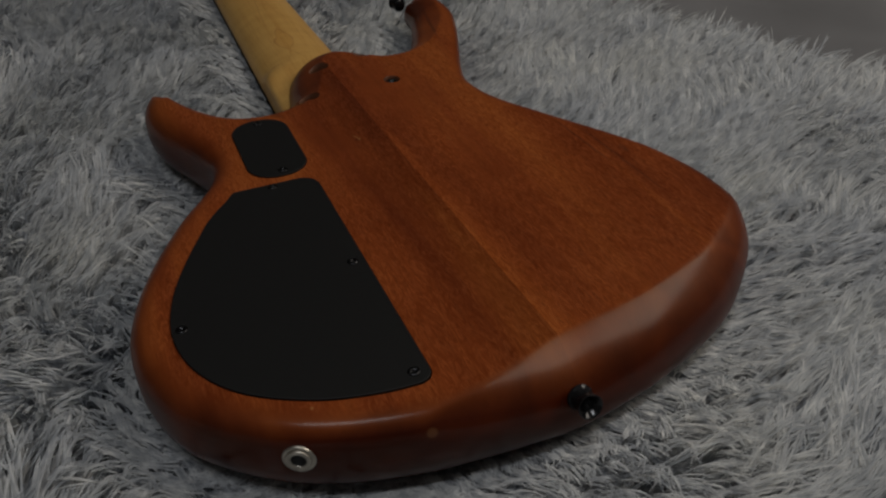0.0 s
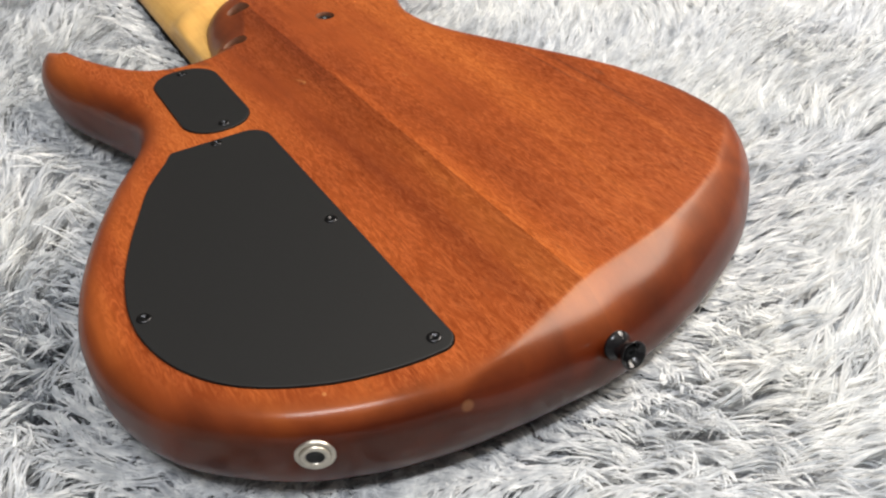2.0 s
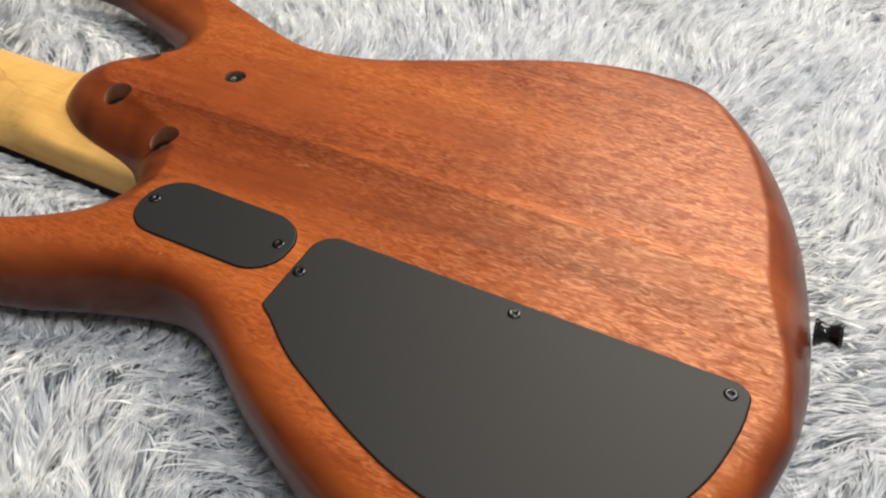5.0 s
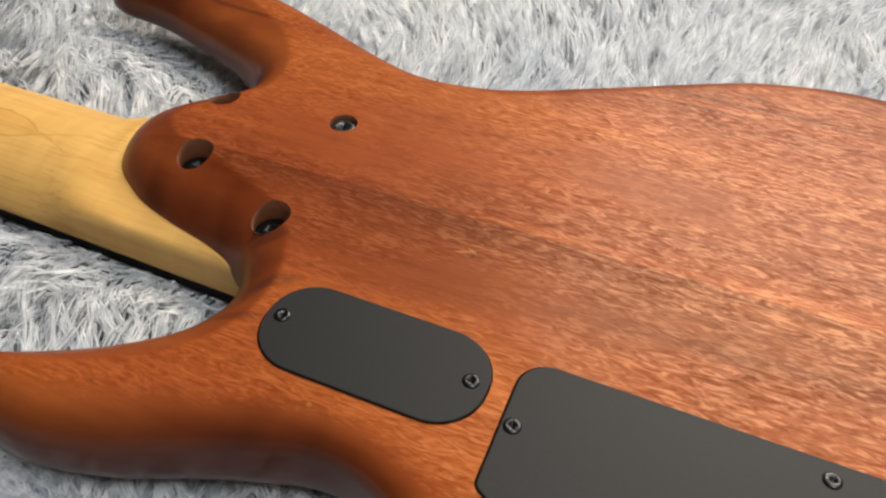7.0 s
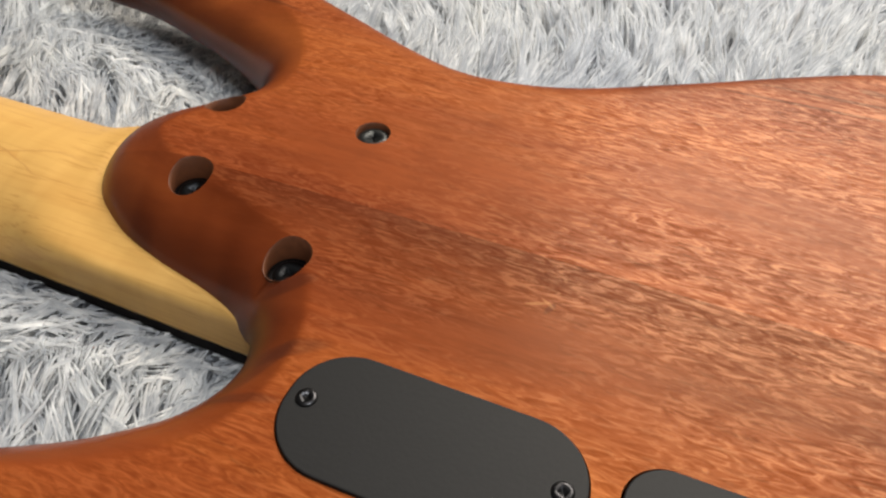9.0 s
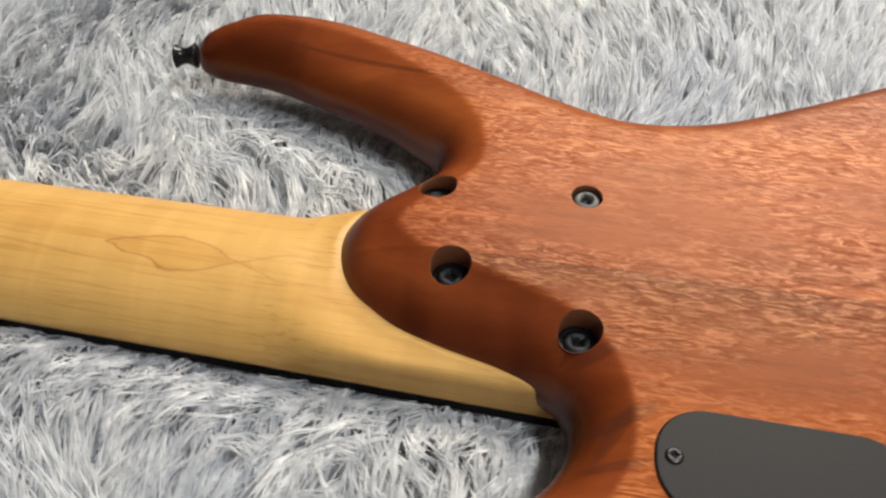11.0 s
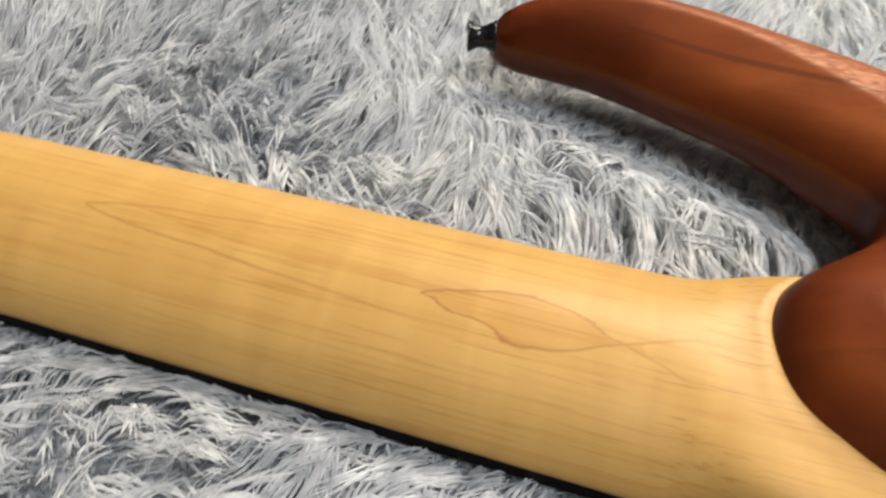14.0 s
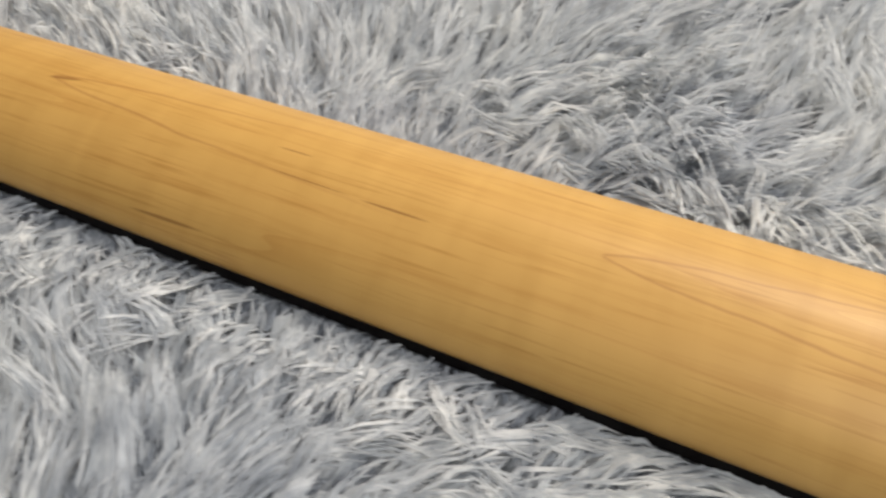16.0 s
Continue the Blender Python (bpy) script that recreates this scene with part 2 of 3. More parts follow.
    # short dark slits
    for x, y, la, lb, turn in ((0.327, 0.0080, 0.011, 0.0007, -0.5), (0.353, 0.0074, 0.014, 0.0004, -1.5), (0.361, -0.0006, 0.006, 0.0005, 0), (0.388, 0.0270, 0.013, 0.0006, 0), (0.442, -0.0018, 0.006, 0.0013, 12)):
        wood = mix(tree, "MIX", wood, (0.20, 0.075, 0.020), maths(tree, "MULTIPLY", near_spot(tree, x, y, la, lb * 0.65, turn), 0.62))
    tree.links.new(wood, b.inputs["Base Color"])
    bump(tree, b, fine, 0.05, 0.0003)
    return m


def fur_material(name, dark, mid, light):
    """Fine fibres that scatter light back and let some of it through."""
    m, tree, b = material(name, 0.6)
    geo = tree.nodes.new("ShaderNodeNewGeometry")
    tone = ramp(tree, geo.outputs["Random Per Island"], [(0.0, dark), (0.45, mid), (1.0, light)])
    patch = noise_of(tree, mapped(tree, (1, 1, 1)), 14.0, 3)
    shade = ramp(tree, patch, [(0.3, (0.88, 0.89, 0.92)), (0.7, (1.0, 0.99, 0.97))])
    colour = mix(tree, "MULTIPLY", tone, shade, 1.0)
    tuft = noise_of(tree, mapped(tree, (1, 1, 0.3)), 170.0, 2)
    colour = mix(tree, "MULTIPLY", colour, ramp(tree, tuft, [(0.32, (0.70, 0.715, 0.74)), (0.68, (1.16, 1.155, 1.14))]), 1.0)
    tree.links.new(colour, b.inputs["Base Color"])
    b.inputs["Specular IOR Level"].default_value = 0.15
    glow = tree.nodes.new("ShaderNodeBsdfTranslucent")
    tree.links.new(colour, glow.inputs["Color"])
    blend = tree.nodes.new("ShaderNodeMixShader")
    blend.inputs[0].default_value = 0.44
    tree.links.new(b.outputs[0], blend.inputs[1])
    tree.links.new(glow.outputs[0], blend.inputs[2])
    tree.links.new(blend.outputs[0], tree.nodes["Material Output"].inputs["Surface"])
    return m


MAHOGANY = mahogany()
MAPLE = maple()
EBONY = plain("dark_rosewood", (0.007, 0.005, 0.005), 0.75, scale=120)
EBONY.node_tree.nodes["Principled BSDF"].inputs["Specular IOR Level"].default_value = 0.12
BLACK_PLASTIC = plain("black_plastic", (0.0036, 0.0038, 0.0042), 0.62, grain=0.08, scale=900)
BLACK_PLASTIC.node_tree.nodes["Principled BSDF"].inputs["Specular IOR Level"].default_value = 0.35
BLACK_METAL = plain("black_nickel", (0.020, 0.021, 0.023), 0.42, 1.0, scale=200)
LIGHTER_BOLT = plain("lighter_bolt_metal", (0.05, 0.052, 0.052), 0.45, 1.0, scale=200)
COSMO = plain("smoked_chrome", (0.040, 0.040, 0.043), 0.32, 1.0, scale=200)
GLOSS_BLACK = plain("gloss_black", (0.018, 0.018, 0.02), 0.16, 0.6, scale=150)
NICKEL = plain("worn_nickel", (0.60, 0.56, 0.49), 0.38, 1.0, scale=250)
SOCKET_BLACK = plain("socket_black", (0.006, 0.006, 0.006), 0.5)
BARE_WOOD = plain("bare_wood", (0.115, 0.037, 0.013), 0.55, scale=400)
FUR = fur_material("grey_fur", (0.64, 0.665, 0.69), (0.78, 0.80, 0.815), (0.90, 0.905, 0.905))
# darker grey under layer, its tone partly standing in for shade between locks
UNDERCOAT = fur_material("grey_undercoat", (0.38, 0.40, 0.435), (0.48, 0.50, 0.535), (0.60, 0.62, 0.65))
BACKING = plain("rug_backing", (0.50, 0.515, 0.54), 0.9, grain=0.6, scale=260)
FLOOR = plain("grey_floor", (0.20, 0.20, 0.21), 0.35, scale=6)
PAINT = plain("white_paint", (0.74, 0.74, 0.73), 0.85, scale=5)
WALL = plain("taupe_paint", (0.17, 0.165, 0.16), 0.8, scale=5)


# ---- shaping helpers ----
def part(name, bm, mat, parent=None, label="", smooth=True):
    me = bpy.data.meshes.new(name)
    bm.to_mesh(me)
    bm.free()
    me.materials.append(mat)
    if smooth:
        me.shade_smooth()
    ob = new(name, me)
    ob.parent = parent
    return tagged(ob, label)


def spline(points, closed=True, step=0.0012):
    """A Catmull-Rom curve through the points, at even steps."""
    p = np.array(points, float)
    n = len(p)
    out = []
    for i in range(n if closed else n - 1):
        if closed:
            a, b, c, d = p[i - 1], p[i], p[(i + 1) % n], p[(i + 2) % n]
        else:
            a, b, c, d = p[max(i - 1, 0)], p[i], p[i + 1], p[min(i + 2, n - 1)]
        t = np.linspace(0, 1, 24, endpoint=False)[:, None]
        out.append(0.5 * (2 * b + (c - a) * t + (2 * a - 5 * b + 4 * c - d) * t ** 2 + (3 * b - a - 3 * c + d) * t ** 3))
    out = np.vstack(out + ([p[:1]] if closed else [p[-1:]]))
    run = np.concatenate([[0], np.cumsum(np.linalg.norm(np.diff(out, axis=0), axis=1))])
    count = max(8, int(run[-1] / step))
    at = np.linspace(0, run[-1], count + 1)
    line = np.stack([np.interp(at, run, out[:, k]) for k in range(2)], 1)
    return line[:-1] if closed else line


def filleted(corners):
    """A closed polygon of (x, y, radius) corners with rounded corners."""
    out = []
    n = len(corners)
    for i in range(n):
        p = np.array(corners[i][:2], float)
        a = np.array(corners[i - 1][:2], float) - p
        b = np.array(corners[(i + 1) % n][:2], float) - p
        la, lb = np.linalg.norm(a), np.linalg.norm(b)
        a, b = a / la, b / lb
        half = math.acos(np.clip(a @ b, -1, 1)) / 2
        cut = min(corners[i][2] / math.tan(half), la * 0.49, lb * 0.49)
        r = cut * math.tan(half)
        centre = p + (a + b) / np.linalg.norm(a + b) * r / math.sin(half)
        s, e = p + a * cut - centre, p + b * cut - centre
        a0 = math.atan2(s[1], s[0])
        sweep = (math.atan2(e[1], e[0]) - a0 + math.pi) % (2 * math.pi) - math.pi
        for k in range(13):
            w = a0 + sweep * k / 12
            out.append(centre + r * np.array((math.cos(w), math.sin(w))))
    return np.array(out)


def circle(x, y, r, n=48):
    w = np.linspace(0, 2 * math.pi, n, endpoint=False)
    return np.stack([x + r * np.cos(w), y + r * np.sin(w)], 1)


def nearest(points, line, closed):
    """Distance to a polyline, the nearest place on it, and the side (left is positive)."""
    a = line
    b = np.roll(line, -1, 0) if closed else line[1:]
    a = a if closed else a[:-1]
    d = b - a
    dd = (d ** 2).sum(1)
    best = np.full(len(points), 1e9)
    place = np.zeros_like(points)
    side = np.zeros(len(points))
    for k in range(0, len(points), 4000):
        p = points[k:k + 4000]
        rel = p[:, None, :] - a[None]
        t = np.clip((rel * d).sum(2) / dd, 0, 1)
        q = a[None] + t[..., None] * d[None]
        dist = ((p[:, None] - q) ** 2).sum(2)
        i = dist.argmin(1)
        r = np.arange(len(p))
        best[k:k + 4000] = np.sqrt(dist[r, i])
        place[k:k + 4000] = q[r, i]
        v = p - q[r, i]
        side[k:k + 4000] = np.sign(d[i, 0] * v[:, 1] - d[i, 1] * v[:, 0])
    return best, place, side


def inside(points, loop):
    x, y = points[:, 0], points[:, 1]
    result = np.zeros(len(points), bool)
    ax, ay = loop[:, 0], loop[:, 1]
    bx, by = np.roll(ax, -1), np.roll(ay, -1)
    for i in range(len(loop)):
        if ay[i] == by[i]:
            continue
        hit = ((ay[i] > y) != (by[i] > y)) & (x < (bx[i] - ax[i]) * (y - ay[i]) / (by[i] - ay[i]) + ax[i])
        result ^= hit
    return result


def lathe(profile, segments=32, m=None, bm=None):
    """Turns (radius, height) pairs round z."""
    bm = bm or bmesh.new()
    rings = []
    for r, h in profile:
        if r < 1e-6:
            rings.append([bm.verts.new((0, 0, h))])
        else:
            rings.append([bm.verts.new((r * math.cos(w), r * math.sin(w), h)) for w in np.linspace(0, 2 * math.pi, segments, endpoint=False)])
    made = [v for ring in rings for v in ring]
    for low, high in zip(rings, rings[1:]):
        for k in range(segments):
            j = (k + 1) % segments
            if len(low) == 1 and len(high) == 1:
                continue
            if len(low) == 1:
                bm.faces.new((low[0], high[j], high[k]))
            elif len(high) == 1:
                bm.faces.new((low[k], low[j], high[0]))
            else:
                bm.faces.new((low[k], low[j], high[j], high[k]))
    bmesh.ops.recalc_face_normals(bm, faces=bm.faces)
    if m is not None:
        bmesh.ops.transform(bm, matrix=m, verts=made)
    return bm


def slab(loop, z0, z1, edge=0.0004):
    """A flat plate with a small rounded upper edge."""
    bm = bmesh.new()
    centre = loop.mean(0)
    norm = np.roll(loop, -1, 0) - np.roll(loop, 1, 0)
    norm = np.stack([norm[:, 1], -norm[:, 0]], 1)
    norm /= np.linalg.norm(norm, axis=1)[:, None] + 1e-12
    if ((loop - centre) * norm).sum() < 0:
        norm = -norm
    rings = []
    for inset, z in ((0, z0), (0, z1 - edge), (edge * 0.3, z1 - edge * 0.3), (edge, z1)):
        rings.append([bm.verts.new((*(p - q * inset), z)) for p, q in zip(loop, norm)])
    n = len(loop)
    for low, high in zip(rings, rings[1:]):
        for k in range(n):
            bm.faces.new((low[k], low[(k + 1) % n], high[(k + 1) % n], high[k]))
    bm.faces.new(rings[-1])
    bm.faces.new(rings[0][::-1])
    bmesh.ops.recalc_face_normals(bm, faces=bm.faces)
    return bm


def screw_head(radius, height, bm=None):
    """A domed head with a sunk cross, its top at z = height."""
    bm = bm or bmesh.new()
    n = 32
    arm, wide, deep = radius * 0.58, radius * 0.11, radius * 0.30
    cross = [(arm, -wide), (arm, wide), (wide, wide), (wide, arm), (-wide, arm), (-wide, wide),
             (-arm, wide), (-arm, -wide), (-wide, -wide), (-wide, -arm), (wide, -arm), (wide, -wide)]
    rings = []
    for r, h in ((1.0, 0.0), (1.0, 0.35), (0.96, 0.6), (0.86, 0.82), (0.7, 0.96)):
        rings.append([bm.verts.new((radius * r * math.cos(w), radius * r * math.sin(w), height * h)) for w in np.linspace(0, 2 * math.pi, n, endpoint=False)])
    for low, high in zip(rings, rings[1:]):
        for k in range(n):
            bm.faces.new((low[k], low[(k + 1) % n], high[(k + 1) % n], high[k]))
    top = [bm.verts.new((x, y, height)) for x, y in cross]
    low = [bm.verts.new((x * 0.6, y * 0.6, height - deep)) for x, y in cross]
    edges = [bm.edges.get((rings[-1][k], rings[-1][(k + 1) % n])) for k in range(n)]
    edges += [bm.edges.new((top[k], top[(k + 1) % 12])) for k in range(12)]
    bmesh.ops.triangle_fill(bm, use_beauty=True, edges=edges)
    for k in range(12):
        j = (k + 1) % 12
        bm.faces.new((top[k], top[j], low[j], low[k]))
    bm.faces.new(low)
    bmesh.ops.recalc_face_normals(bm, faces=bm.faces)
    return bm


# ---- the room ----
def box_wall(name, lo, hi, mat, label):
    bm = bmesh.new()
    bmesh.ops.create_cube(bm, size=1)
    size = Vector(hi) - Vector(lo)
    bmesh.ops.transform(bm, matrix=Matrix.Translation((Vector(lo) + Vector(hi)) / 2) @ Matrix.Diagonal((*size, 1)), verts=bm.verts)
    return tagged(part(name, bm, mat, smooth=False), label, name.split("_")[0], kind="structure")


X0, X1, Y0, Y1, TOP = -2.0, 2.4, -1.7, 1.9, 2.4
box_wall("floor", (X0, Y0, -0.10), (X1, Y1, 0.0), FLOOR, "smooth grey floor under the rug")
box_wall("ceiling", (X0, Y0, TOP), (X1, Y1, TOP + 0.1), PAINT, "plain white ceiling of the room")
box_wall("wall_north", (X0 - 0.1, Y1, -0.1), (X1 + 0.1, Y1 + 0.1, TOP + 0.1), WALL, "plain taupe painted wall")
# opening added in the unseen wall to hold the south lamp
WIN = (-1.22, 0.30, 1.08, 2.18)


def wall_with_opening():
    bm = bmesh.new()
    for lo, hi in (((X0 - 0.1, -0.1), (WIN[0], TOP + 0.1)), ((WIN[1], -0.1), (X1 + 0.1, TOP + 0.1)), ((WIN[0], -0.1), (WIN[1], WIN[2])), ((WIN[0], WIN[3]), (WIN[1], TOP + 0.1))):
        m = Matrix.Translation(((lo[0] + hi[0]) / 2, Y0 - 0.05, (lo[1] + hi[1]) / 2)) @ Matrix.Diagonal((hi[0] - lo[0], 0.1, hi[1] - lo[1], 1))
        bmesh.ops.create_cube(bm, size=1, matrix=m)
    tagged(part("wall_south", bm, WALL, smooth=False), "plain taupe painted wall with an opening added for the light", "wall", kind="structure")


wall_with_opening()
box_wall("wall_east", (X1, Y0, -0.1), (X1 + 0.1, Y1, TOP + 0.1), WALL, "plain taupe painted wall")
box_wall("wall_west", (X0 - 0.1, Y0, -0.1), (X0, Y1, TOP + 0.1), WALL, "plain taupe painted wall")

# frame added around that opening, no window is known here
def window():
    frame_bm = bmesh.new()
    bars = [((WIN[0], WIN[2]), (WIN[0] + 0.05, WIN[3])), ((WIN[1] - 0.05, WIN[2]), (WIN[1], WIN[3])), ((WIN[0] + 0.05, WIN[2]), (WIN[1] - 0.05, WIN[2] + 0.05)), ((WIN[0] + 0.05, WIN[3] - 0.05), (WIN[1] - 0.05, WIN[3]))]
    for lo, hi in bars:
        m = Matrix.Translation(((lo[0] + hi[0]) / 2, Y0 - 0.07, (lo[1] + hi[1]) / 2)) @ Matrix.Diagonal((hi[0] - lo[0], 0.04, hi[1] - lo[1], 1))
        bmesh.ops.create_cube(frame_bm, size=1, matrix=m)
    tagged(part("added_window_1", frame_bm, PAINT, smooth=False), "plain white frame added around the unseen south light", "window", kind="structure")


# housing added so that the unseen overhead lamp has a fixture
def added_lamp_housing():
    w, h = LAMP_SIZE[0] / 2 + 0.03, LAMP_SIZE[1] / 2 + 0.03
    lamp = part("added_lamp_housing", slab(np.array([(-w, -h), (w, -h), (w, h), (-w, h)]), -0.045, 0.0, 0.006), PAINT)
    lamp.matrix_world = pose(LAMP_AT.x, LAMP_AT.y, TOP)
    tagged(lamp, "long white housing added over the unseen ceiling light", "lamp")


window()
added_lamp_housing()

# ---- the bass guitar ----
TOPZ, LOWZ = 0.060, 0.023
bass = tagged(new("bass_guitar"), "reddish-brown five-string bass lying face down on the rug", "bass guitar")

TAIL = [(-0.3045, -0.010), (-0.306, 0.012), (-0.306, 0.035), (-0.3035, 0.060), (-0.296, 0.090), (-0.282, 0.118), (-0.258, 0.1445), (-0.232, 0.1565)]
LOWER_SIDE = [(-0.207, 0.159), (-0.184, 0.1550), (-0.162, 0.1475), (-0.139, 0.1370), (-0.115, 0.1235), (-0.094, 0.1090), (-0.078, 0.1010), (-0.062, 0.0992), (-0.044, 0.1040), (-0.024, 0.1115), (0.0, 0.1215)]
LOWER_HORN = [(0.025, 0.127), (0.047, 0.124), (0.0575, 0.116), (0.056, 0.108), (0.040, 0.099), (0.019, 0.086), (0.004, 0.073), (-0.0028, 0.0600)]
HEEL = [(-0.0025, 0.0490), (0.0045, 0.0390), (0.021, 0.0332), (0.044, 0.0285), (0.062, 0.0225), (0.078, 0.0130), (0.0865, 0.001), (0.0896, -0.012), (0.0870, -0.0240), (0.0795, -0.0335), (0.0705, -0.0415)]
UPPER_HORN = [(0.0610, -0.0515), (0.0605, -0.062), (0.069, -0.0720), (0.090, -0.0840), (0.120, -0.0962), (0.150, -0.1062), (0.177, -0.1108), (0.187, -0.1160), (0.1850, -0.1235), (0.171, -0.1310), (0.150, -0.1358), (0.122, -0.1340)]
UPPER_SIDE = [(0.092, -0.1245), (0.066, -0.1150), (0.040, -0.1045), (0.012, -0.0940), (-0.012, -0.0880), (-0.036, -0.0897), (-0.060, -0.0972), (-0.090, -0.1125), (-0.118, -0.1285), (-0.142, -0.1410), (-0.166, -0.1505), (-0.191, -0.1565), (-0.216, -0.1560), (-0.240, -0.1460), (-0.262, -0.1240), (-0.276, -0.1030), (-0.289, -0.0730), (-0.298, -0.0440)]
OUTLINE = spline(TAIL + LOWER_SIDE + LOWER_HORN + HEEL + UPPER_HORN + UPPER_SIDE)

# creases where the flat back breaks into the carved slopes
CUTAWAY = spline([(0.215, -0.145), (0.175, -0.1345), (0.144, -0.1275), (0.110, -0.1185), (0.082, -0.1045), (0.058, -0.088), (0.044, -0.068), (0.0415, -0.049), (0.049, -0.036), (0.063, -0.0195),
                  (0.0645, -0.010), (0.053, -0.002), (0.037, 0.003), (0.008, 0.0125), (-0.009, 0.0245), (-0.0195, 0.044), (-0.0205, 0.066), (-0.010, 0.086), (0.010, 0.1005), (0.035, 0.110), (0.080, 0.124)], closed=False)
TAIL_CUT = spline([(-0.312, 0.075), (-0.299, 0.052), (-0.294, 0.032), (-0.2875, 0.012), (-0.280, -0.010), (-0.276, -0.032), (-0.2695, -0.062), (-0.2555, -0.100), (-0.243, -0.121), (-0.222, -0.148), (-0.195, -0.180)], closed=False)

HOLES = [(0.0435, 0.0035), (-0.0025, 0.0230), (0.0550, -0.0330), (0.0, -0.0363)]
HOLE_R = [0.0073, 0.0073, 0.0073, 0.0058]
COVER_CURVE = [(-0.1100, 0.0940), (-0.130, 0.1098), (-0.147, 0.1188), (-0.164, 0.1270), (-0.184, 0.1350), (-0.202, 0.1395), (-0.218, 0.1408), (-0.234, 0.1382), (-0.248, 0.1322), (-0.260, 0.1230), (-0.270, 0.1100), (-0.279, 0.0915), (-0.2835, 0.0735), (-0.2850, 0.0620)]
COVER = filleted([(-0.1070, 0.0477, 0.010), (-0.1083, 0.0940, 0.0035)] + [(x, y, 1.0) for x, y in spline(COVER_CURVE, False, 0.006)[1:]] + [(-0.2853, 0.0472, 0.008)])
BATTERY = filleted([(-0.0265, 0.0468, 0.0152), (-0.0265, 0.0816, 0.0168), (-0.1015, 0.0816, 0.0152), (-0.1015, 0.0468, 0.0168)])


def soft(s, w):
    return np.where(s > 12 * w, s, w * np.log1p(np.exp(np.clip(s / w, -40, 40))))


def carved_height(p):
    """The carved back's height over each place of the plan, before the edges are rounded."""
    z = np.full(len(p), TOPZ)
    d, _, s = nearest(p, CUTAWAY, False)
    s = np.where(s > 0, -d, d)
    s = soft(s, 0.0004)
    z -= np.minimum(0.44 * s + 2.5 * s ** 2, 0.022)
    d, _, s = nearest(p, TAIL_CUT, False)
    s = np.where(s < 0, -d, d)
    z -= np.minimum(0.52 * soft(-s, 0.0005), 0.02)
    return z


def guitar_body():
    step = 0.0011
    xs = np.arange(-0.312, 0.194, step)
    ys = np.arange(-0.170, 0.166, step)
    gx, gy = np.meshgrid(xs, ys, indexing="ij")
    p = np.stack([gx.ravel(), gy.ravel()], 1)
    dist, place, _ = nearest(p, OUTLINE, True)
    sign = np.where(inside(p, OUTLINE), 1.0, -1.0)
    sd = dist * sign
    grad = (p - place) / (dist[:, None] + 1e-9) * sign[:, None]
    # openings through the back: bolt holes and the two sunk covers
    hole = np.full(len(p), 1e9)
    snap = np.zeros_like(p)
    kind = np.zeros(len(p), int)
    for i, loop in enumerate([circle(x, y, r) for (x, y), r in zip(HOLES, HOLE_R)] + [COVER, BATTERY]):
        lo, hi = loop.min(0) - 0.004, loop.max(0) + 0.004
        near = np.where(((p > lo) & (p < hi)).all(1))[0]
        d, q, _ = nearest(p[near], loop, True)
        d = np.where(inside(p[near], loop), -d, d)
        take = d < hole[near]
        hole[near[take]], snap[near[take]], kind[near[take]] = d[take], q[take], i + 1
    keep = (sd > -0.5 * step) & (hole > -0.5 * step)
    q = p.copy()
    on_hole = keep & (np.abs(hole) <= 0.5 * step)
    q[on_hole] = snap[on_hole]
    rim = keep & (sd <= 0.5 * step) & ~on_hole
    q[rim] = place[rim]
    d = np.where(rim, 0.0, np.maximum(sd, 0))
    # edge roundings, larger at the tail and along the horns
    r = np.full(len(p), 0.0115)
    r += 0.0005 * np.clip((-0.17 - q[:, 0]) / 0.08, 0, 1) * np.clip((q[:, 1] - 0.0) / 0.05, 0, 1)
    r += 0.0035 * np.clip((q[:, 0] + 0.06) / 0.05, 0, 1) * np.clip((q[:, 1] - 0.085) / 0.02, 0, 1)
    r += 0.001 * np.clip((q[:, 0] - 0.0) / 0.05, 0, 1) * np.clip((0.06 - np.abs(q[:, 1])) / 0.02, 0, 1)
    r -= 0.0045 * np.clip((-0.07 - q[:, 1]) / 0.03, 0, 1) * np.clip((q[:, 0] + 0.20) / 0.05, 0, 1)
    r += 0.006 * np.clip((q[:, 0] - 0.07) / 0.10, 0, 1) * np.clip((-0.09 - q[:, 1]) / 0.02, 0, 1)
    r += 0.005 * np.clip((-0.21 - q[:, 0]) / 0.05, 0, 1) * np.clip((0.04 - q[:, 1]) / 0.04, 0, 1) * np.clip((q[:, 1] + 0.14) / 0.03, 0, 1)
    th = np.clip(d / (1.25 * r), 0, 1) * math.pi / 2
    moved = (1 - np.cos(th)) * r
    shift = np.where(d < 1.25 * r, moved - d + 0.25 * r * (th / (math.pi / 2)) ** 3, 0)
    q += np.where((rim | on_hole)[:, None], 0, shift[:, None] * grad)
    z = carved_height(q) - r * (1 - np.sin(th))
    index = np.full(len(p), -1)
    index[keep] = np.arange(keep.sum())
    index = index.reshape(gx.shape)
    a, b, c, e = index[:-1, :-1], index[1:, :-1], index[1:, 1:], index[:-1, 1:]
    quads = np.stack([a, b, c, e], -1).reshape(-1, 4)
    full = (quads >= 0).all(1)
    three = (quads >= 0).sum(1) == 3
    faces = quads[full].tolist() + [[v for v in f if v >= 0] for f in quads[three].tolist()]
    verts = np.column_stack([q, z])[keep]
    me = bpy.data.meshes.new("body")
    me.from_pydata(verts.tolist(), [], faces)
    bm = bmesh.new()
    bm.from_mesh(me)
    bpy.data.meshes.remove(me)
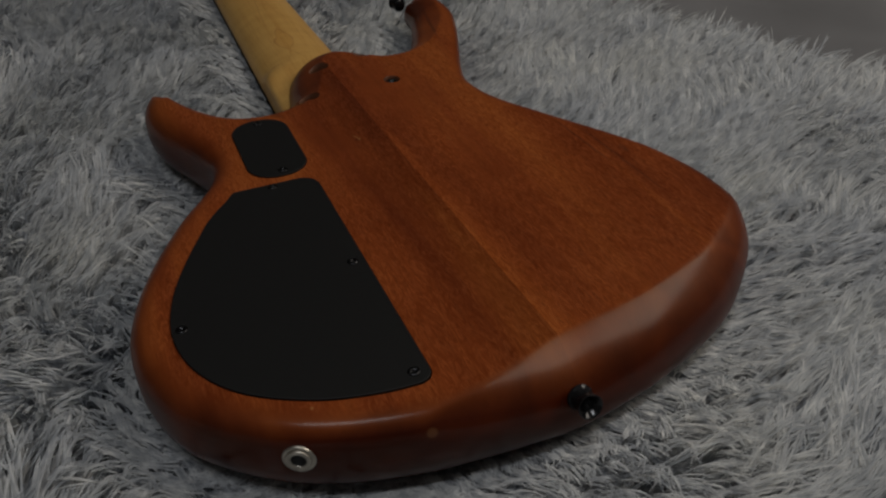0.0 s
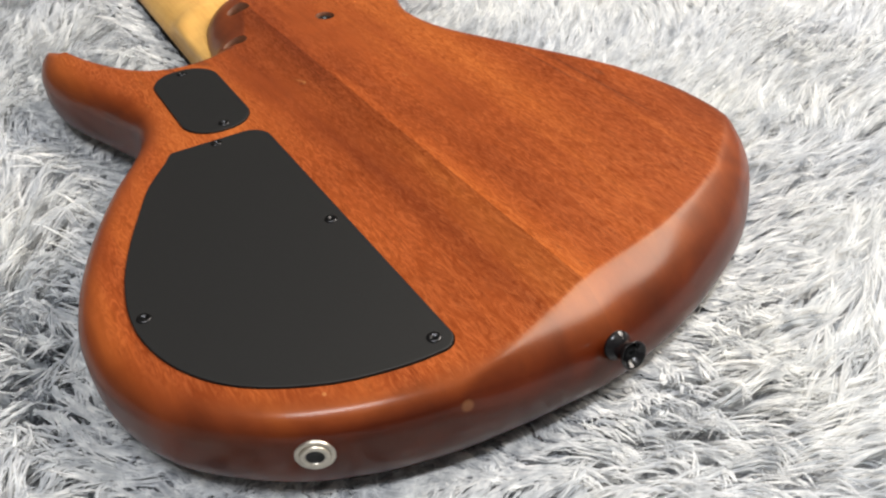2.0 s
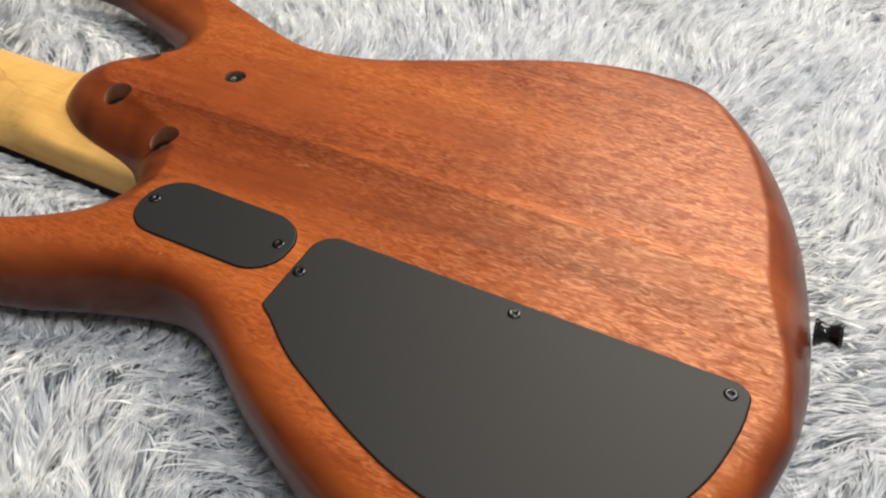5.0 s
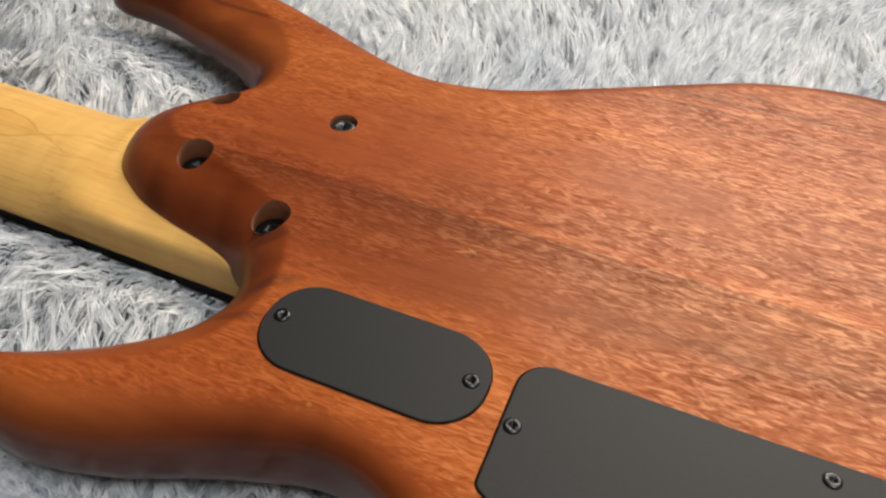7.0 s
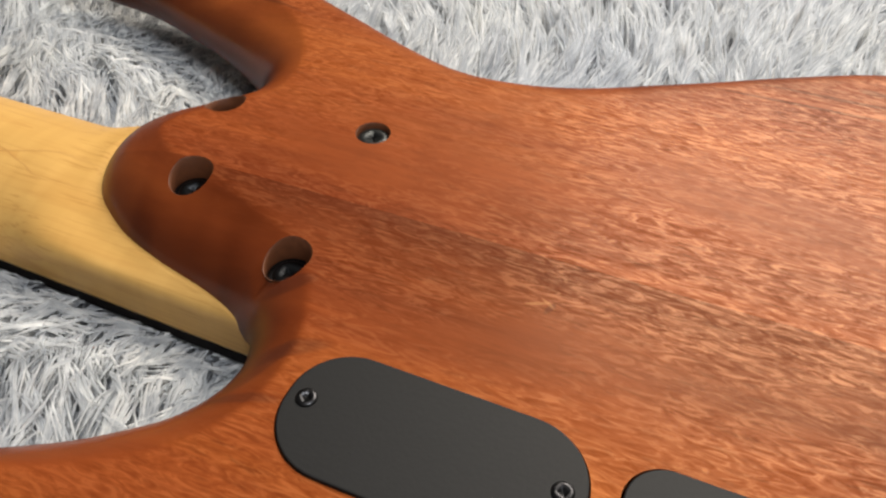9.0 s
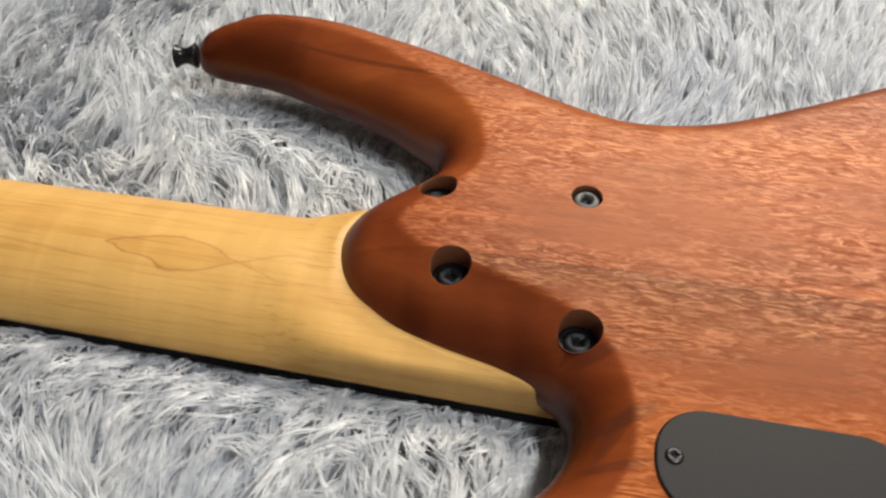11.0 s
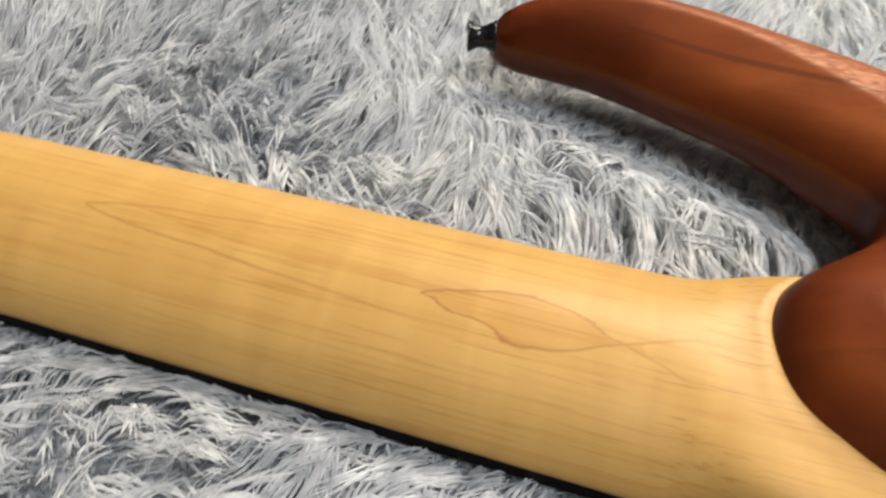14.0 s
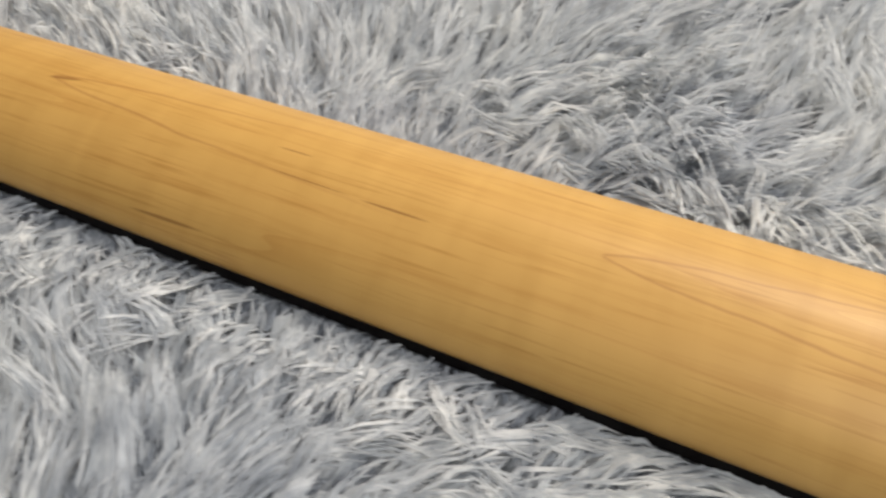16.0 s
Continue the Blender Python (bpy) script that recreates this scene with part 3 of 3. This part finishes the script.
    bmesh.ops.delete(bm, geom=[v for v in bm.verts if not v.link_faces], context="VERTS")
    # walls down from every rim: the sides to the front, the openings to their floors
    border = [e for e in bm.edges if e.is_boundary]
    rims = {}
    floor_of = [0.0505, 0.0505, 0.0500, 0.0565, 0.0572, 0.0572]
    for v in {v for e in border for v in e.verts}:
        g = 0
        for i, (h, rr) in enumerate(zip(HOLES, HOLE_R)):
            if math.hypot(v.co.x - h[0], v.co.y - h[1]) < rr + 0.002:
                g = i + 1
        if g == 0 and -0.290 < v.co.x < -0.02 and 0.044 < v.co.y < 0.145 and v.co.z > 0.0585:
            g = 5 if v.co.x < -0.1045 else 6
        rims[v] = g
    made = bmesh.ops.extrude_edge_only(bm, edges=border)["geom"]
    lowered = [v for v in made if isinstance(v, bmesh.types.BMVert)]
    kd = {(round(v.co.x, 6), round(v.co.y, 6)): g for v, g in rims.items()}
    outer = []
    for v in lowered:
        g = kd.get((round(v.co.x, 6), round(v.co.y, 6)), 0)
        if g == 0:
            v.co.z = min(0.041, v.co.z - 0.0015)
            outer.append(v)
        else:
            v.co.z = floor_of[g - 1]
    # the front edge curls under, and the thin upper horn stands clear of the rug
    def lower_face(x, y):
        return LOWZ + 0.0045 * np.clip((x - 0.055) / 0.05, 0, 1) * np.clip((-0.062 - y) / 0.02, 0, 1)

    spots = np.array([v.co[:] for v in outer])
    _, at, _ = nearest(spots[:, :2], OUTLINE, True)
    ahead = np.array([OUTLINE[(np.abs(OUTLINE - q).sum(1)).argmin() - k] for q in at for k in (2, 0)]).reshape(-1, 2, 2)
    way = ahead[:, 1] - ahead[:, 0]
    way /= np.linalg.norm(way, axis=1)[:, None] + 1e-9
    inward = np.stack([-way[:, 1], way[:, 0]], 1)
    test = inside(spots[:, :2] + inward * 0.002, OUTLINE)
    inward[~test] *= -1
    ids = {v: k for k, v in enumerate(outer)}
    ring = outer
    chosen = set(outer)
    ends = [e for e in bm.edges if e.is_boundary and e.verts[0] in chosen and e.verts[1] in chosen]
    for step_at in range(1, 6):
        a = math.pi / 2 * step_at / 5
        made = bmesh.ops.extrude_edge_only(bm, edges=ends)["geom"]
        fresh = [v for v in made if isinstance(v, bmesh.types.BMVert)]
        ends = [e for e in made if isinstance(e, bmesh.types.BMEdge)]
        chain = {}
        for v in fresh:
            for e in v.link_edges:
                o = e.other_vert(v)
                if o in ids and o not in fresh:
                    chain[v] = ids[o]
        ids = chain
        for v, k in ids.items():
            x, y, z = spots[k]
            v.co = (x + inward[k, 0] * 0.0085 * (1 - math.cos(a)), y + inward[k, 1] * 0.0085 * (1 - math.cos(a)), z + (lower_face(x, y) - z) * math.sin(a))
    # the flat front, well inside the curled edge
    rough = index[::4, ::4]
    spot = {}
    sdg = sd.reshape(gx.shape)
    for i in range(rough.shape[0]):
        for j in range(rough.shape[1]):
            if sdg[i * 4, j * 4] > 0.0085:
                spot[i, j] = bm.verts.new((gx[i * 4, j * 4], gy[i * 4, j * 4], lower_face(gx[i * 4, j * 4], gy[i * 4, j * 4]) + 0.0002))
    for i, j in list(spot):
        four = [spot.get(k) for k in ((i, j), (i, j + 1), (i + 1, j + 1), (i + 1, j))]
        if all(four):
            bm.faces.new(four)
    bmesh.ops.recalc_face_normals(bm, faces=bm.faces)
    for e in bm.edges:
        if len(e.link_faces) == 2 and e.calc_face_angle(0) > radians(50):
            e.smooth = False
    return bm


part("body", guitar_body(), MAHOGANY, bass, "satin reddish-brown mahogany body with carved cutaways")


COVER_TOP = TOPZ + 0.0009


def covers():
    control = part("control_cover", slab(COVER + (COVER.mean(0) - COVER) * 0.006, TOPZ - 0.0026, COVER_TOP), BLACK_PLASTIC, bass, "large matt black control cavity cover", smooth=False)
    battery = part("battery_cover", slab(BATTERY + (BATTERY.mean(0) - BATTERY) * 0.012, TOPZ - 0.0026, COVER_TOP), BLACK_PLASTIC, bass, "oblong matt black battery cover", smooth=False)
    for owner, spots in ((control, [(-0.1118, 0.0728, 20), (-0.1960, 0.0540, 65), (-0.278, 0.0545, 10), (-0.2145, 0.1362, 40)]), (battery, [(-0.032, 0.0635, 5), (-0.0955, 0.063, 30)])):
        for x, y, turn in spots:
            s = part("screw", screw_head(0.0027, 0.0010), COSMO, owner, "small cross-head screw")
            s.matrix_world = pose(x, y, COVER_TOP - 0.0003, 0, 0, turn)


covers()


def hole_wall(x, y, r, low):
    """A thin sleeve that lines a hole up to just below the carved surface."""
    bm = bmesh.new()
    n = 40
    rings = []
    for inset, sunk in ((0.00025, None), (0.00025, 0.0003), (0.0, 0.0001)):
        loop = circle(x, y, r - inset, n)
        tops = carved_height(loop)
        rings.append([bm.verts.new((p[0], p[1], low if sunk is None else h - sunk)) for p, h in zip(loop, tops)])
    for a, b in zip(rings, rings[1:]):
        for k in range(n):
            bm.faces.new((a[k], b[k], b[(k + 1) % n], a[(k + 1) % n]))
    return bm


def neck_bolts():
    for (x, y), r, low, turn in zip(HOLES, HOLE_R, (0.0505, 0.0505, 0.0500, 0.0565), (15, 50, 80, 30)):
        ring = part("ferrule", lathe([(r - 0.0005, 0), (r - 0.0005, 0.0006), (r - 0.0009, 0.0010), (0.0046, 0.0010), (0.0044, 0.0006), (0.0, 0.0006)]), BLACK_METAL, bass, "dark metal bolt ferrule")
        ring.matrix_world = pose(x, y, low)
        part("bolt_hole", hole_wall(x, y, r, low), BARE_WOOD, bass, "bare brown wood wall of a bolt hole")
        # the bolt in the shallow hole gets a lighter metal than the rest
        b = part("neck_bolt", screw_head(0.0052, 0.0013), LIGHTER_BOLT if low > 0.055 else BLACK_METAL, ring, "dark cross-head neck bolt")
        b.matrix_world = pose(x, y, low + 0.0007, 0, 0, turn)


neck_bolts()


def strap_button(at, way):
    turn = Vector(way).to_track_quat("Z", "Y").to_matrix().to_4x4()
    b = part("strap_button", lathe([(0.0, 0.0), (0.0072, 0.0), (0.0072, 0.0012), (0.0064, 0.0018), (0.0060, 0.0035), (0.0050, 0.0050), (0.0046, 0.0075), (0.0050, 0.0098), (0.0062, 0.0122), (0.0068, 0.0132), (0.0069, 0.0138), (0.0066, 0.0142), (0.0060, 0.0136), (0.0040, 0.0108), (0.0036, 0.0102), (0.0, 0.0102)]), GLOSS_BLACK, bass, "glossy black metal strap button")
    turn = turn @ Matrix.Diagonal((0.80, 0.80, 0.70, 1))
    b.matrix_world = Matrix.Translation(at) @ turn
    s = part("button_screw", screw_head(0.0034, 0.0012), BLACK_METAL, b, "dark cross-head screw")
    s.matrix_world = Matrix.Translation(at) @ turn @ pose(0, 0, 0.0103, 0, 0, 20)


strap_button((-0.3030, -0.0080, 0.0450), (-1, 0.05, 0.30))
strap_button((0.1835, -0.1095, 0.0450), (1, 0.25, 0.0))


def output_jack():
    at, way = Vector((-0.2890, 0.1062, 0.0446)), Vector((-0.888, 0.455, 0.0)).normalized()
    turn = Matrix.Translation(at) @ way.to_track_quat("Z", "Y").to_matrix().to_4x4() @ Matrix.Scale(0.94, 4)
    j = part("output_jack", lathe([(0.0, -0.006), (0.0072, -0.006), (0.0072, 0.0003), (0.0069, 0.0007), (0.0057, 0.0007), (0.0055, 0.0004), (0.0, 0.0004)]), NICKEL, bass, "worn nickel output jack ring")
    j.matrix_world = turn
    n = part("jack_nut", lathe([(0.0053, 0.0003), (0.0053, 0.0012), (0.0050, 0.0015), (0.0038, 0.0015), (0.0033, 0.0012), (0.0033, 0.0004)]), NICKEL, j, "round nickel nut")
    n.matrix_world = turn
    h = part("jack_socket", lathe([(0.0, 0.0006), (0.00325, 0.0006), (0.00325, 0.0011)]), SOCKET_BLACK, j, "dark jack socket")
    h.matrix_world = turn


output_jack()

NECK_END = 0.80


def half_width(x):
    return 0.0371 - x * 0.0175


HEEL_LINE = spline(HEEL, closed=False)


def bass_neck():
    """A rounded neck that swells into a square heel under the body."""
    bm = bmesh.new()
    rows = []
    xs = np.concatenate([np.linspace(-0.02, 0.13, 110), np.linspace(0.134, NECK_END, 70)])
    for x in xs:
        w = half_width(x)
        k = float(np.clip((0.116 - x) / 0.060, 0, 1))
        k = k * k * (3 - 2 * k)
        power = 1.75 + 9.0 * k ** 1.6
        top = 0.0448 - 0.0036 * k - 0.0060 * np.clip((x - 0.20) / 0.6, 0, 1)
        base = 0.0245
        ring = []
        for j in range(61):
            a = math.pi * j / 60
            c, s = math.cos(a), math.sin(a)
            y = (w if c > 0 else w - 0.0010 * (1 - k)) * math.copysign(abs(c) ** (2 / power), c)
            z = base + 0.001 + (top - base - 0.001) * abs(s) ** (2 / power)
            ring.append((x, y, z))
        if x < 0.13:
            d, _, _ = nearest(np.array([q[:2] for q in ring]), HEEL_LINE, False)
            ring = [(a, b, c + 0.0014 * math.exp(-e / 0.0035) * np.clip((c - base) / 0.012, 0, 1)) for (a, b, c), e in zip(ring, d)]
        ring = [bm.verts.new(q) for q in ring]
        ring = [bm.verts.new((x, w, base))] + ring + [bm.verts.new((x, -w, base))]
        rows.append(ring)
    for a, b in zip(rows, rows[1:]):
        for k in range(len(a) - 1):
            bm.faces.new((a[k], a[k + 1], b[k + 1], b[k]))
        bm.faces.new((a[-1], a[0], b[0], b[-1]))
    bm.faces.new(rows[0])
    bm.faces.new(rows[-1][::-1])
    bmesh.ops.recalc_face_normals(bm, faces=bm.faces)
    return bm


part("neck", bass_neck(), MAPLE, bass, "honey-coloured maple neck with brown grain lines")


def fingerboard():
    bm = bmesh.new()
    rows = []
    for x in np.linspace(-0.02, NECK_END, 30):
        w = half_width(x) - 0.0002
        rows.append([bm.verts.new((x, y, z)) for y, z in ((w, 0.0244), (w, 0.0190), (w - 0.001, 0.0183), (0, 0.0172), (-w + 0.001, 0.0183), (-w, 0.0190), (-w, 0.0244))])
    for a, b in zip(rows, rows[1:]):
        for k in range(7):
            bm.faces.new((a[k], a[(k + 1) % 7], b[(k + 1) % 7], b[k]))
    bm.faces.new(rows[0])
    bm.faces.new(rows[-1][::-1])
    bmesh.ops.recalc_face_normals(bm, faces=bm.faces)
    return bm


part("fingerboard", fingerboard(), EBONY, bass, "dark rosewood fingerboard under the neck", smooth=False)

# ---- the rug ----
rug = tagged(new("rug"), "shaggy light grey long-pile rug on the floor", "rug")
RUG_EDGE = [(-0.60, 0.42), (0.86, 0.42), (0.86, 0.01), (0.20, -0.309), (-0.06, -0.420), (-0.60, -0.655)]
RUG = np.array(RUG_EDGE)


def rug_backing():
    bm = bmesh.new()
    low = [bm.verts.new((x, y, 0.0005)) for x, y in RUG_EDGE]
    high = [bm.verts.new((x, y, 0.0125)) for x, y in RUG_EDGE]
    n = len(low)
    for k in range(n):
        bm.faces.new((low[k], low[(k + 1) % n], high[(k + 1) % n], high[k]))
    bm.faces.new(high)
    bm.faces.new(low[::-1])
    bmesh.ops.recalc_face_normals(bm, faces=bm.faces)
    return bm


part("backing", rug_backing(), BACKING, rug, "grey woven backing", smooth=False)


def field(p, scale, seed):
    """Smooth random values over the plan, from a few waves of many directions."""
    rng = np.random.default_rng(seed)
    out = np.zeros(len(p))
    for _ in range(14):
        a = rng.uniform(0, 2 * math.pi)
        k = scale * rng.uniform(0.5, 1.6)
        out += np.sin(k * (p[:, 0] * math.cos(a) + p[:, 1] * math.sin(a)) + rng.uniform(0, 7))
    return out / 3.7


CELL, GX0, GY0 = 0.002, -0.46, -0.32


def guitar_distance_table():
    xs, ys = np.arange(GX0, 0.92, CELL), np.arange(GY0, 0.32, CELL)
    gx, gy = np.meshgrid(xs, ys, indexing="ij")
    p = np.stack([gx.ravel(), gy.ravel()], 1)
    loop = OUTLINE[::8]
    d, _, _ = nearest(p, loop, True)
    d = np.where(inside(p, loop), -d, d)
    side = np.abs(p[:, 1]) - half_width(p[:, 0])
    neck = np.maximum(np.maximum(side, -p[:, 0]), p[:, 0] - NECK_END)
    return d.reshape(gx.shape), neck.reshape(gx.shape)


BODY_DISTANCE, NECK_DISTANCE = guitar_distance_table()


def off_guitar(p):
    """Distance outside the body's and the neck's outline (negative below them)."""
    i = np.round((p[:, 0] - GX0) / CELL).astype(int)
    j = np.round((p[:, 1] - GY0) / CELL).astype(int)
    n, m = BODY_DISTANCE.shape
    near = (i >= 0) & (i < n) & (j >= 0) & (j < m)
    body, neck = np.full(len(p), 0.2), np.full(len(p), 0.2)
    body[near], neck[near] = BODY_DISTANCE[i[near], j[near]], NECK_DISTANCE[i[near], j[near]]
    return body, neck


def pile(zones):
    """Locks of wavy strands: each lock has its own lean, curl and tip, and its strands run together towards the tip."""
    rng = np.random.default_rng(7)
    verts, faces = [], []
    base = 0
    levels = (0.0, 0.28, 0.54, 0.78, 1.0)
    girth = (0.8, 1.0, 0.95, 0.72)
    normals = []
    layer = []
    for lo, hi, skip, density, width, lock, reach, gather, under in zones:
        area = (hi[0] - lo[0]) * (hi[1] - lo[1])
        n = int(area * density)
        p = rng.uniform(lo, hi, (n, 2))
        p = p[inside(p, RUG)]
        if skip:
            p = p[~((p > skip[0]) & (p < skip[1])).all(1)]
        body, neck = off_guitar(p)
        p = p[np.minimum(body, neck) > -0.018]
        n = len(p)
        warp = np.stack([field(p, 190, 1), field(p, 190, 2)], 1)
        cell = np.floor(p / lock + 0.55 * warp).astype(int) + 5000
        _, lockid = np.unique(cell[:, 0] * 100000 + cell[:, 1], return_inverse=True)
        count = lockid.max() + 1
        centre = np.stack([np.bincount(lockid, p[:, k], count) / np.bincount(lockid, minlength=count) for k in (0, 1)], 1)
        turn = 0.60 * field(centre, 40, 3) + 0.50 * field(centre, 12, 4) + rng.normal(0, 0.24, count) + 4.3
        lean = np.clip(0.46 + 0.09 * rng.normal(0, 1, count), 0.12, 0.80)
        tall = reach * np.clip(1 + 0.13 * rng.normal(0, 1, count), 0.55, 1.5)
        curl = 0.80 * field(centre, 36, 7) + rng.normal(0, 0.30, count)
        wave = 0.60 * field(centre, 60, 8) + rng.normal(0, 0.34, count)
        a = turn[lockid] + rng.normal(0, 0.11, n)
        ln = np.clip(lean[lockid] + rng.normal(0, 0.05, n), 0.1, 1.0) * math.pi / 2
        length = tall[lockid] * rng.uniform(0.72, 1.08, n)
        cu = curl[lockid] + rng.normal(0, 0.07, n)
        wv = wave[lockid] + rng.normal(0, 0.07, n)
        ahead = p + np.stack([np.cos(a + cu * 0.5), np.sin(a + cu * 0.5)], 1) * (length * 0.8)[:, None]
        body, neck = off_guitar(ahead)
        at_body, at_neck = off_guitar(p)
        a = np.where((np.minimum(body, neck) < -0.008) & (np.minimum(at_body, at_neck) > 0.002), a + math.pi, a)
        w = width * rng.uniform(0.55, 1.35, n)
        tilt = rng.uniform(-0.6, 0.6, n)
        pull = (centre[lockid] + rng.normal(0, 0.0009, (count, 2))[lockid] - p) * gather
        rows, turned = [], []
        x, z = p.copy(), np.full(n, 0.0105)
        for i, t in enumerate(levels):
            heading = a + cu * t + wv * math.sin(5.5 * t)
            bend = np.stack([np.cos(heading), np.sin(heading)], 1)
            side = np.stack([-np.sin(heading), np.cos(heading)], 1)
            if i:
                dt = t - levels[i - 1]
                ang = ln * (0.12 + 1.45 * t)
                x = x + bend * (length * dt * np.sin(ang))[:, None] + pull * dt * (0.4 + 1.2 * t)
                z = z + length * dt * np.cos(ang)
            z = np.maximum(z, 0.0105 + 0.001 * i)
            body, neck = off_guitar(x)
            z = np.minimum(z, np.minimum(0.0170 + 0.55 * np.maximum(body - 0.001, 0), np.where(neck < 0, 0.0166, 0.0202 + 0.45 * neck)))
            up = np.column_stack([0.45 * bend * np.cos(ln)[:, None] * -1 + side * (tilt * -0.25)[:, None], np.ones(n)])
            if i < 4:
                off = side * (w * girth[i] / 2)[:, None]
                dz = tilt * w * 0.5
                rows.append(np.column_stack([x - off, z - dz]))
                rows.append(np.column_stack([x + off, z + dz]))
                lean_out = np.column_stack([side * 0.50, np.zeros(n)])
                turned += [up - lean_out, up + lean_out]
            else:
                rows.append(np.column_stack([x, z]))
                turned.append(up)
        v = np.stack(rows, 1)
        n = len(v)
        o = base + np.arange(n)[:, None] * 9
        for f in ((0, 3, 1), (0, 2, 3), (2, 5, 3), (2, 4, 5), (4, 7, 5), (4, 6, 7), (6, 8, 7)):
            faces.append(o + np.array(f))
        verts.append(v.reshape(-1, 3))
        normals.append(np.stack(turned, 1).reshape(-1, 3))
        base += n * 9
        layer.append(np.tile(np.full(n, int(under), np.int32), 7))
    verts, faces = np.vstack(verts), np.vstack(faces)
    me = bpy.data.meshes.new("fur")
    me.vertices.add(len(verts))
    me.vertices.foreach_set("co", verts.astype(np.float32).ravel())
    me.loops.add(faces.size)
    me.loops.foreach_set("vertex_index", faces.astype(np.int32).ravel())
    me.polygons.add(len(faces))
    me.polygons.foreach_set("loop_start", np.arange(0, faces.size, 3, dtype=np.int32))
    me.materials.append(FUR)
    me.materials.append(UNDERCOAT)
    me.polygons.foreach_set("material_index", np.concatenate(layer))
    me.update(calc_edges=True)
    me.shade_smooth()
    way = np.vstack(normals)
    way /= np.linalg.norm(way, axis=1)[:, None]
    me.normals_split_custom_set_from_vertices(way.astype(np.float32))
    ob = new("fur", me)
    ob.parent = rug
    tagged(ob, "long silvery grey fur strands in tangled locks", kind="stuff")


NEAR = ((-0.42, -0.31), (0.58, 0.21))
FAR = ((-0.48, -0.58), (0.64, 0.28))
WHOLE = ((-0.60, -0.82), (0.86, 0.42))
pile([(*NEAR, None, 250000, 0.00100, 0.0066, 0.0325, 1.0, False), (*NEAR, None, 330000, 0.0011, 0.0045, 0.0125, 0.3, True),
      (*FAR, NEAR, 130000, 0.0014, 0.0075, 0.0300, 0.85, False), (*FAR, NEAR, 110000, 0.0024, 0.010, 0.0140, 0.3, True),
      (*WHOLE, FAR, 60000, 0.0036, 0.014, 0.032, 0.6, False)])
